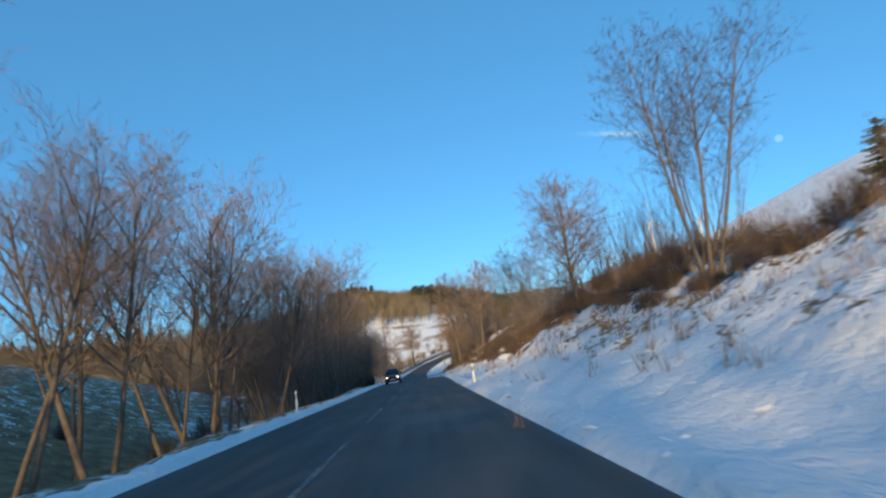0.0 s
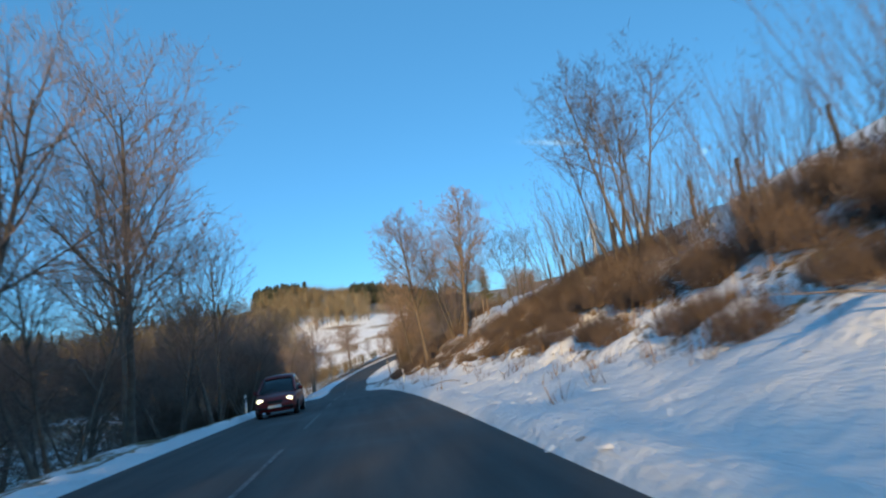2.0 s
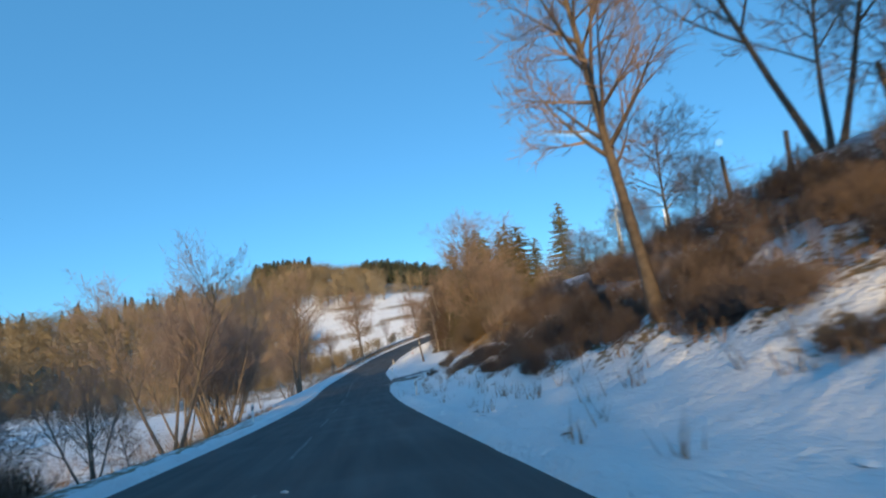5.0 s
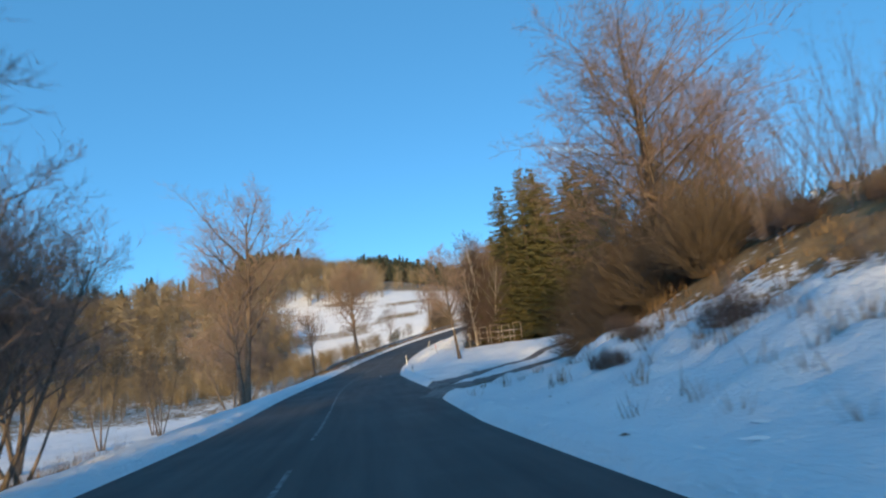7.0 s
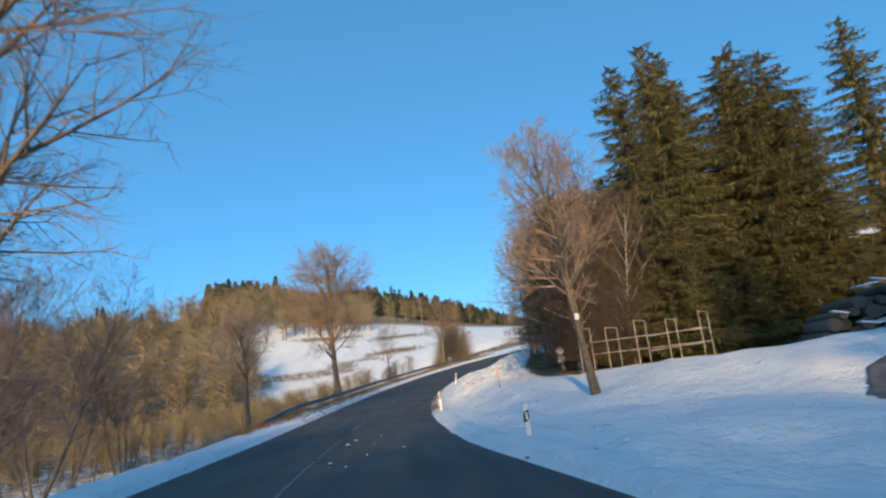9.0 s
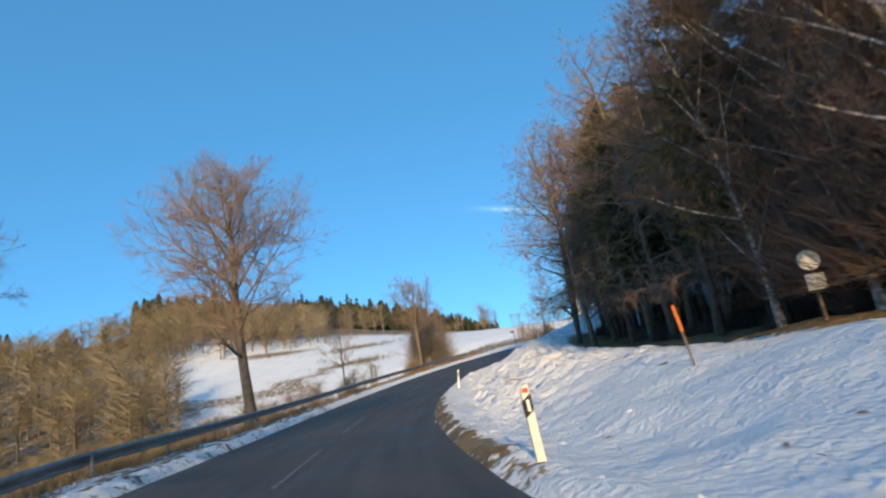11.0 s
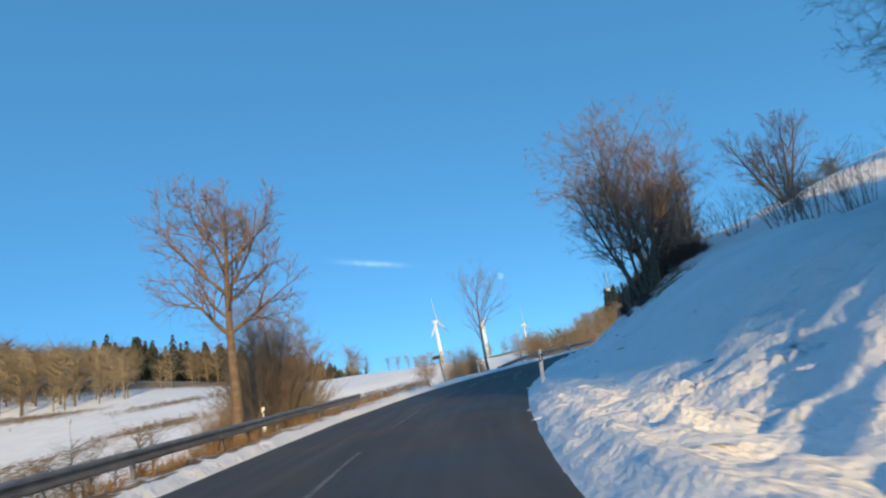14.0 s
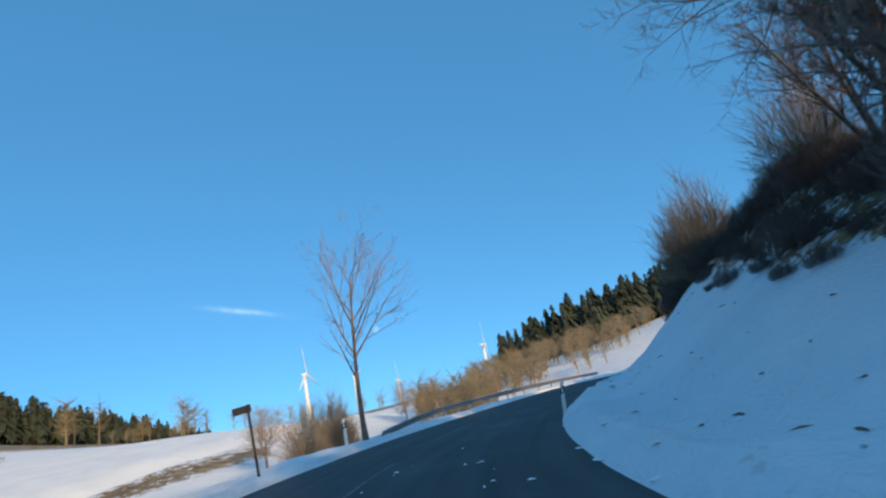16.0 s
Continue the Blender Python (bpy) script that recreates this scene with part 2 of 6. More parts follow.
TURBINE = material("turbine_white", (0.82, 0.82, 0.82), rough=0.4, vary=0.05, scale=0.1, bump=0)
LOG_END = material("log_end", (0.13, 0.115, 0.10), rough=0.9, vary=0.35, scale=8, bump=0.3, obj_random=0.2)

# ---------------------------------------------------------------- mesh helpers
def mesh_of(name, verts, faces, mat, smooth=False):
    me = bpy.data.meshes.new(name)
    me.from_pydata([tuple(v) for v in verts], [], faces)
    me.materials.append(mat)
    if smooth:
        me.polygons.foreach_set("use_smooth", [True] * len(me.polygons))
    me.update()
    return me


def part(name, me, parent=None, label="", at=None):
    if isinstance(me, bmesh.types.BMesh):
        raise TypeError("give a mesh")
    ob = new(name, me)
    if parent is not None:
        ob.parent = parent
    if at is not None:
        ob.matrix_basis = at
    return tagged(ob, label)


def bm_mesh(name, bm, mat, smooth=False):
    me = bpy.data.meshes.new(name)
    bm.to_mesh(me)
    bm.free()
    me.materials.append(mat)
    if smooth:
        me.polygons.foreach_set("use_smooth", [True] * len(me.polygons))
    return me


def box_bm(sx, sy, sz, at=(0, 0, 0), bevel=0.0, segs=1):
    bm = bmesh.new()
    bmesh.ops.create_cube(bm, size=1.0)
    bmesh.ops.scale(bm, vec=(sx, sy, sz), verts=bm.verts)
    if bevel:
        bmesh.ops.bevel(bm, geom=bm.edges[:], offset=bevel, segments=segs, affect="EDGES")
    bmesh.ops.translate(bm, vec=at, verts=bm.verts)
    return bm


def box_mesh(name, sx, sy, sz, mat, at=(0, 0, 0), bevel=0.01):
    return bm_mesh(name, box_bm(sx, sy, sz, at, bevel), mat)


class Tubes:
    """Collects tapered tubes and cones into one mesh."""

    def __init__(self):
        self.v, self.f = [], []

    def tube(self, pts, radii, sides=5, cap=False):
        base = len(self.v)
        n = len(pts)
        for i, p in enumerate(pts):
            d = (pts[min(i + 1, n - 1)] - pts[max(i - 1, 0)])
            d = d.normalized() if d.length > 1e-9 else Vector((0, 0, 1))
            x = d.orthogonal().normalized() if i == 0 else (x - d * x.dot(d)).normalized()
            y = d.cross(x)
            for j in range(sides):
                a = 2 * math.pi * j / sides
                self.v.append(p + (x * math.cos(a) + y * math.sin(a)) * radii[i])
        for i in range(n - 1):
            for j in range(sides):
                a, b = base + i * sides + j, base + i * sides + (j + 1) % sides
                self.f.append((a, b, b + sides, a + sides))
        if cap:
            self.f.append(tuple(base + (n - 1) * sides + j for j in range(sides)))
            self.f.append(tuple(base + j for j in reversed(range(sides))))

    def spike(self, p, tip, r):
        d = tip - p
        x = d.orthogonal().normalized() * r
        y = d.cross(x).normalized() * r
        b = len(self.v)
        self.v += [p + x, p - x * 0.5 + y * 0.87, p - x * 0.5 - y * 0.87, tip]
        self.f += [(b, b + 1, b + 3), (b + 1, b + 2, b + 3), (b + 2, b, b + 3)]

    def blade(self, p, tip, side):
        b = len(self.v)
        self.v += [p - side, p + side, tip]
        self.f.append((b, b + 1, b + 2))

    def mesh(self, name, mat, smooth=False):
        return mesh_of(name, self.v, self.f, mat, smooth)


# ---------------------------------------------------------------- the road's line and the land
# centre of the road, metres, from south to north
LINE = [
    (-0.11, -42.07, 2.30), (-0.94, -21.09, 1.14), (-1.78, -0.11, -0.02), (-2.57, 19.64, -1.11), (-3.29, 39.37, -2.25), (-4.03, 59.64, -3.33),
    (-5.15, 79.70, -4.69), (-6.49, 99.20, -6.26), (-7.78, 118.10, -7.91), (-9.00, 136.73, -9.40), (-9.99, 155.08, -10.47), (-10.98, 172.03, -11.04),
    (-11.11, 185.66, -11.39), (-10.49, 198.18, -11.56), (-9.96, 204.78, -11.54), (-9.16, 211.70, -11.42), (-8.10, 218.74, -11.21), (-6.67, 225.65, -10.90),
    (-4.82, 232.36, -10.48), (-2.51, 238.84, -10.00), (0.21, 245.10, -9.47), (3.29, 251.04, -8.91), (6.64, 256.58, -8.36), (10.10, 261.75, -7.83),
    (17.78, 270.98, -6.81), (27.14, 278.49, -5.79), (39.28, 285.46, -4.81), (55.56, 293.13, -3.55), (77.78, 302.21, -2.35), (109.63, 314.12, -0.65),
    (147.09, 328.13, 1.35),
]


def spline(points, step):
    """Catmull-Rom through the points, resampled evenly."""
    p = np.array(points, float)
    q = np.vstack([2 * p[0] - p[1], p, 2 * p[-1] - p[-2]])
    out = []
    for i in range(1, len(q) - 2):
        t = np.linspace(0, 1, 60, endpoint=False)[:, None]
        out.append(0.5 * (2 * q[i] + (q[i + 1] - q[i - 1]) * t + (2 * q[i - 1] - 5 * q[i] + 4 * q[i + 1] - q[i + 2]) * t**2
                          + (3 * q[i] - q[i - 1] - 3 * q[i + 1] + q[i + 2]) * t**3))
    c = np.vstack(out + [q[-2:-1]])
    s = np.concatenate([[0], np.cumsum(np.hypot(*np.diff(c[:, :2], axis=0).T))])
    even = np.arange(0, s[-1], step)
    return np.stack([np.interp(even, s, c[:, k]) for k in range(3)], 1)


CENTRE = spline(LINE, 0.5)
CENTRE[:, 2] = np.convolve(np.pad(CENTRE[:, 2], 20, "edge"), np.ones(41) / 41, "valid")
START = int(np.argmin(np.abs(CENTRE[:, 1])))
STATION = (np.arange(len(CENTRE)) - START) * 0.5
TANGENT = np.gradient(CENTRE[:, :2], axis=0)
TANGENT /= np.linalg.norm(TANGENT, axis=1)[:, None]
RIGHT = np.stack([TANGENT[:, 1], -TANGENT[:, 0]], 1)
HALF = 3.45


def smooth(a, b, x):
    t = np.clip((np.asarray(x, float) - a) / (b - a), 0, 1)
    return t * t * (3 - 2 * t)


def along(table, s):
    """A value by station."""
    xs, ys = zip(*table)
    return np.interp(s, xs, ys)


def value_noise(x, y, seed=0):
    """Smooth noise in -1..1 on arrays."""
    xi, yi = np.floor(x).astype(np.int64), np.floor(y).astype(np.int64)
    fx, fy = x - xi, y - yi
    fx, fy = fx * fx * (3 - 2 * fx), fy * fy * (3 - 2 * fy)

    def h(i, j):
        n = (i * 374761393 + j * 668265263 + seed * 974634777) & 0xFFFFFFFF
        n = ((n ^ (n >> 13)) * 1274126177) & 0xFFFFFFFF
        return ((n ^ (n >> 16)) & 0xFFFF) / 32767.5 - 1

    return (h(xi, yi) * (1 - fx) + h(xi + 1, yi) * fx) * (1 - fy) + (h(xi, yi + 1) * (1 - fx) + h(xi + 1, yi + 1) * fx) * fy


def fractal(x, y, size, octaves=3, seed=0):
    total, amp = 0, 1.0
    for o in range(octaves):
        total = total + amp * value_noise(x / size * 2**o + 17.3 * o, y / size * 2**o - 9.1 * o, seed + o)
        amp *= 0.5
    return total / 1.75


def station_of(x, y):
    """Station, metres right of the centre line, and the road's height there, for arrays of places."""
    x, y = np.ravel(x), np.ravel(y)
    c = CENTRE[::2]
    s, u, z = np.empty(len(x)), np.empty(len(x)), np.empty(len(x))
    for i in range(0, len(x), 4000):
        d = (x[i:i + 4000, None] - c[None, :, 0]) ** 2 + (y[i:i + 4000, None] - c[None, :, 1]) ** 2
        k = d.argmin(1) * 2
        dx, dy = x[i:i + 4000] - CENTRE[k, 0], y[i:i + 4000] - CENTRE[k, 1]
        s[i:i + 4000] = STATION[k] + dx * TANGENT[k, 0] + dy * TANGENT[k, 1]
        side = dx * RIGHT[k, 0] + dy * RIGHT[k, 1]
        u[i:i + 4000] = np.sign(side) * np.hypot(dx, dy)
        z[i:i + 4000] = CENTRE[k, 2]
    return s, u, z


RADII = [0, 50, 100, 160, 240, 400, 1000, 4000]
# heights of the land by bearing from the side track, at those distances
HILLS = {
    -180: (-6, -3, 3, 9, 15, 22, 40, 100), -140: (-13, -12, -8, 4, 14, 26, 50, 100), -110: (-14, -14, -8, 9, 22, 34, 60, 120),
    -60: (-15, -15, -11, 3, 12, 20, 45, 100), -30: (-15, -16, -13, 3, 16, 26, 50, 110), -18: (-15, -16, -13, 4, 27, 38, 60, 120), -12: (-14, -15, -13, 2, 30, 40, 60, 120),
    2: (-13, -14, -11, 4, 20, 40, 60, 120), 16: (-12, -11, -8, 4, 10, 20, 60, 120), 27: (-11, -10, -6, 2, 8, 18, 75, 130),
    45: (-11, -8, -2, 5, 14, 26, 75, 130), 70: (-10, -4, 5, 17, 31, 48, 80, 130), 110: (-8, 3, 13, 20, 29, 42, 70, 120),
    150: (-7, 3, 15, 22, 28, 42, 65, 110), 165: (-6, -1, 7, 14, 22, 40, 60, 110), 180: (-6, -3, 3, 9, 15, 22, 40, 100),
}


def far_height(x, y):
    """The hills round the valley."""
    qx, qy = x + 7.0, y - 200.0
    r = np.hypot(qx, qy)
    az = np.degrees(np.arctan2(qx, qy))
    bearings = sorted(HILLS)
    rings = np.stack([np.interp(az, bearings, [HILLS[b][k] for b in bearings]) for k in range(len(RADII))], -1)
    k = np.clip(np.searchsorted(RADII, r) - 1, 0, len(RADII) - 2)
    lo, hi = np.array(RADII)[k], np.array(RADII)[k + 1]
    t = np.clip((r - lo) / (hi - lo), 0, 1)
    n = np.arange(len(r))
    h = rings[n, k] * (1 - t) + rings[n, k + 1] * t
    h = h + 3.0 * fractal(x, y, 130, 3, 5) * smooth(170, 400, r) + 1.0 * fractal(x, y, 40, 2, 6) * smooth(60, 160, r)
    # unseen wooded spur, added behind the start to keep the low sun off the road and the lower bank as far as the side
    # track
    across = 0.982 * x - 0.191 * y
    crest = np.interp(across, *zip(*SHADE_SPUR)) + 2.0 * fractal(x, y, 16, 2, 8)
    return np.maximum(h, (crest + 40.0) * np.exp(-((y + 130) / 34.0) ** 2) - 40.0)


SHADE_SPUR = [(-75, 4), (-56, 18), (-48, 42), (-42, 60), (-36, 58), (-30, 48), (-25, 33), (-20, 22), (-14, 15), (-9, 17), (-5, 18), (3, 10), (20, -4)]
BANK_RUN = [(-60, 10), (18, 9.6), (24, 8.6), (34, 8.6), (44, 10), (158, 10), (172, 8), (186, 8), (198, 5.0), (208, 3.4), (244, 3.4), (256, 7.5), (330, 9)]
BANK_TOP = [(-60, 4.6), (8, 4.4), (18, 4.3), (30, 4.7), (50, 5.0), (70, 5.3), (100, 5.7), (140, 5.4), (155, 4.7), (165, 3.1), (172, 2.1), (180, 1.0), (190, 0.9), (203, 1.25), (212, 1.22), (225, 1.24), (240, 1.5), (248, 1.95), (258, 3.2), (272, 4.0), (284, 5.2), (300, 6.2), (330, 6.2)]
BANK_LIP = [(-60, 1.0), (150, 1.2), (157, 2.0), (163, 7), (172, 15), (184, 15), (196, 4), (204, 1.5), (246, 1.6), (256, 1.3), (330, 1.4)]
UP_AFTER = [(-60, 0.16), (20, 0.14), (32, 0.12), (50, 0.12), (158, 0.12), (175, 0.09), (196, 0.09), (206, 0.0), (240, 0.0), (250, 0.02), (258, 0.08), (275, 0.16), (330, 0.25)]
LEFT_DROP = [(-60, 3.0), (120, 3.0), (140, 1.8), (175, 1.6), (200, 3.4), (250, 3.6), (272, 0.9), (290, 0.4), (345, 1.2)]
LEFT_RUN = [(-60, 9), (120, 9), (140, 8), (175, 8), (200, 10), (250, 11), (272, 8), (345, 8)]


HOLLOW = [(-60, 0.2), (20, 0.2), (60, 1.0), (155, 0.9), (170, 0.0), (400, 0.0)]
HALF_RIGHT = [(-60, 3.85), (150, 3.85), (158, 4.2), (162, 4.5), (166, 4.9), (174, 4.8), (182, 4.5), (190, 4.0), (203, 3.65), (212, 3.35), (222, 3.05), (232, 2.98), (242, 3.0), (248, 3.4), (253, 3.75), (262, 4.05), (270, 4.4), (278, 4.35), (288, 4.05), (400, 4.0)]


def past_edge(s, u):
    """Metres past the edge of the asphalt, on either side; negative on the road."""
    return np.where(u > 0, u - along(HALF_RIGHT, s), -u - HALF)


CANT = [(-60, 0.0), (185, 0.0), (212, 0.045), (400, 0.045)]


def near_height(s, u, z):
    z = z - along(CANT, s) * np.clip(u, -6, 6)
    d = np.maximum(u - along(HALF_RIGHT, s), 0)
    lip = along(BANK_LIP, s)
    run, top = along(BANK_RUN, s), along(BANK_TOP, s)
    t = np.clip((d - lip) / run, 0, 1)
    hollow = along(HOLLOW, s)
    climb = top * ((1 - hollow) * (0.65 * t + 0.35 * t * t * (3 - 2 * t)) + hollow * (0.25 * t + 0.75 * t * t)) + along(UP_AFTER, s) * np.maximum(d - lip - run, 0)
    right = 0.10 * smooth(0.0, 0.5, d) + climb
    g = np.maximum(-u - HALF, 0)
    t = np.clip((g - 1.0) / along(LEFT_RUN, s), 0, 1)
    left = 0.07 * smooth(0, 0.4, g) - along(LEFT_DROP, s) * t * t * (3 - 2 * t) - 0.02 * np.maximum(g - 10, 0)
    return z + np.where(u > 0, right, left) - 0.12 * smooth(0.05, -0.25, past_edge(s, u))


RUT_OUTER = [(162, 2.9), (166, 4.8), (169.3, 6.2), (173, 8.0), (177, 9.9), (181, 11.7), (185, 13.4), (188.3, 15.1), (190.8, 17.2), (192.2, 20), (192.4, 23.5), (191.6, 28), (190, 36)]
RUT_INNER = [(159.8, 3.3), (161.8, 4.6), (164.2, 6.3), (168, 8.7), (172.5, 11.1), (177, 13.4), (181, 15.4), (184.5, 17.2), (187.5, 19.0), (189.4, 21.5), (189.8, 24.5), (189.2, 28.5), (188, 36)]


def flat_line(points, step=1.0):
    out = []
    for (s0, u0), (s1, u1) in zip(points, points[1:]):
        n = max(2, int(math.hypot(s1 - s0, u1 - u0) / step))
        out += [(s0 + (s1 - s0) * i / n, u0 + (u1 - u0) * i / n) for i in range(n)]
    return np.array(out + [points[-1]], float)


TRACK = np.vstack([flat_line(RUT_OUTER), flat_line(RUT_INNER)])


def off_track(s, u):
    """Metres from the nearer wheel rut of the side track, for places near it; 99 elsewhere."""
    d = np.full(len(s), 99.0)
    k = np.where((s > 146) & (s < 216) & (u > 0) & (u < 50))[0]
    if len(k):
        for i in range(0, len(k), 4000):
            q = k[i:i + 4000]
            d[q] = np.hypot(s[q, None] - TRACK[None, :, 0], u[q, None] - TRACK[None, :, 1]).min(1)
    return d


def land(x, y, s=None, u=None, z=None, relief=True):
    """Height of the ground."""
    if s is None:
        s, u, z = station_of(x, y)
    near, far = near_height(s, u, z), far_height(x, y)
    side = np.abs(u)
    w = np.where(u > 0, smooth(30, 75, side), smooth(12, 48, side))
    w = np.maximum(w, smooth(330, 400, s))
    h = near * (1 - w) + far * w
    if relief:
        beyond = past_edge(s, u)
        off = smooth(0.15, 1.6, beyond) * smooth(0.7, 1.3, off_track(s, u))
        lump = 0.16 * fractal(x, y, 1.3, 3, 11) + 0.25 * fractal(x, y, 4.5, 2, 12)
        # rolled clods on the steep bank, hummocks where the brush begins
        steep = smooth(5.2, 7.5, u) * smooth(15, 12, u) * smooth(172, 160, s)
        lump = lump + steep * (0.42 * np.maximum(fractal(x, y, 0.95, 2, 13) - 0.08, 0) + 0.34 * np.maximum(value_noise(x / 1.9, y / 1.9, 14), 0) * smooth(7.0, 8.5, u))
        ribs = 0.30 * (0.5 - np.abs(value_noise((s * 0.8 + u * 0.6) / 0.42, (u - s * 0.55) / 1.2, 21)) ** 0.8) + 0.22 * value_noise((s * 0.8 + u * 0.6) / 0.28, (u - s * 0.55) / 0.65, 23) + 0.16 * fractal(x, y, 0.5, 3, 22)
        # runnels down the first bank
        runs = 0.20 * np.maximum(value_noise((s * 0.85 + u * 0.5) / 0.55, (u - s * 0.45) / 1.6, 24), -0.3)
        lump = lump + runs * smooth(5.8, 7.4, u) * smooth(13, 11, u) * smooth(8, 20, s) * smooth(168, 158, s)
        w3 = smooth(208, 222, s) * smooth(262, 246, s) * smooth(4.2, 5.0, u) * smooth(12, 9.5, u)
        edge = 0.10 * (1 + fractal(x, y, 0.5, 2, 31)) * smooth(0.0, 0.15, beyond) * smooth(1.0, 0.45, beyond)
        # ploughed windrow of lumpy snow in the last bend
        berm = smooth(226, 240, s) * (u > 0) * smooth(0.3, 0.75, beyond) * smooth(2.2, 1.2, beyond) * (0.22 + 0.16 * fractal(x, y, 0.45, 3, 33))
        h = h - 0.12 * smooth(1.0, 0.65, off_track(s, u)) * smooth(4.2, 5.2, u)
        h = h + off * (lump * (1 - 0.9 * w3) * np.where(u > 0, 1.0, 0.7) + ribs * w3) + edge + berm
    return h


def ground_z(x, y):
    return float(land(np.array([float(x)]), np.array([float(y)]))[0])


def place_at(s, u):
    """World x, y at a station and metres right of the centre line."""
    i = (s / 0.5) + START
    k = int(np.clip(round(i), 0, len(CENTRE) - 1))
    extra = (i - k) * 0.5
    c = CENTRE[k, :2] + TANGENT[k] * extra + RIGHT[k] * u
    return float(c[0]), float(c[1])


def snow_cover(x, y, s, u):
    """1: lying snow, 0: bare winter grass."""
    c = np.full(len(x), 0.90)
    qx, qy = x + 7.0, y - 200.0
    r, az = np.hypot(qx, qy), np.degrees(np.arctan2(qx, qy))
    left = u < -HALF - along([(-60, 0.42), (132, 0.45), (150, 2.4), (196, 3.0), (202, 3.0), (208, 0.5), (265, 0.5), (275, 3.0), (330, 3.0)], s)
    c = np.where(left, along([(-60, 0.46), (120, 0.44), (150, 0.80), (203, 0.80), (209, 0.46), (262, 0.40), (275, 0.80), (330, 0.85)], s) + 0.14 * fractal(x, y, 7, 2, 41) + (0.40 * fractal(x * 2.0, y * 0.6, 11, 2, 46) - 0.26 * smooth(58, 44, s)) * smooth(130, 110, s) * smooth(-9, -13, u), c)
    # open snow field on the slope across the valley, woods round it
    field = smooth(88, 100, r) * smooth(215, 185, r) * smooth(-16, -11, az) * smooth(80, 60, az)
    far = (r > 80) & (np.abs(u) > 28)
    bare = 0.55 * field * (fractal(x, y * 2.2, 60, 2, 44) > 0.40)
    # heather and bare earth showing through the field
    for px, py, wide, deep in ((-1, 339, 8.0, 4.0), (1, 363, 13.0, 4.2), (-24, 374, 14.0, 4.5)):
        bare = np.maximum(bare, 0.85 * np.exp(-(((x - px) / wide) ** 2 + ((y - py) / deep) ** 2)))
    c = np.where(far, 0.30 + 0.68 * field + 0.12 * fractal(x, y, 40, 3, 42) - bare, c)
    # snowy pasture above the bank
    c = np.where((u > 26) & (s < 215), 0.80 + 0.10 * fractal(x, y, 14, 2, 45), c)
    # thin snow among the brush on the upper bank
    band = smooth(6.8, 8.2, u - 2.4 * smooth(134, 144, s)) * smooth(17, 13, u) * (s < 158)
    c = c - 0.30 * band * (1 + 0.7 * fractal(x, y, 3, 2, 43)) * (u > 0)
    c = c - 0.42 * smooth(10.8, 12.2, u) * smooth(138, 146, s) * smooth(172, 164, s)
    wood = smooth(10.4, 11.6, u) * smooth(204, 210, s) * smooth(247, 240, s)
    c = c - 0.85 * wood
    c = c - 0.85 * smooth(203.2, 205.0, s + 0.55 * (u - 14)) * smooth(11.5, 13, u) * (s < 216)
    beyond = past_edge(s, u)
    # earth and litter under the trees above the last bend
    c = c - 0.50 * smooth(9.4, 10.4, u + 0.5 * fractal(x, y, 1.6, 2, 47)) * smooth(14.5, 12.5, u) * smooth(266, 271, s) * smooth(300, 292, s)
    thaw = np.where(u > 0, 0.50 * smooth(0.60, 0.22, beyond) + 0.16 * smooth(1.2, 0.8, beyond) * smooth(232, 222, s), 0.26 * smooth(0.85, 0.4, beyond)) * smooth(203, 210, s) * smooth(237, 228, s)
    earth = np.exp(-((y - 319.0 - 0.3 * (x - 22.0)) / 4.5) ** 2) * smooth(8, 14, x) * smooth(40, 35, x)
    return np.clip(c - thaw - 0.75 * earth, 0, 1)


def grid_faces(rows, cols, start=0):
    i, j = np.meshgrid(np.arange(rows - 1), np.arange(cols - 1), indexing="ij")
    a = (start + i * cols + j).ravel()
    return np.stack([a, a + 1, a + cols + 1, a + cols], 1)


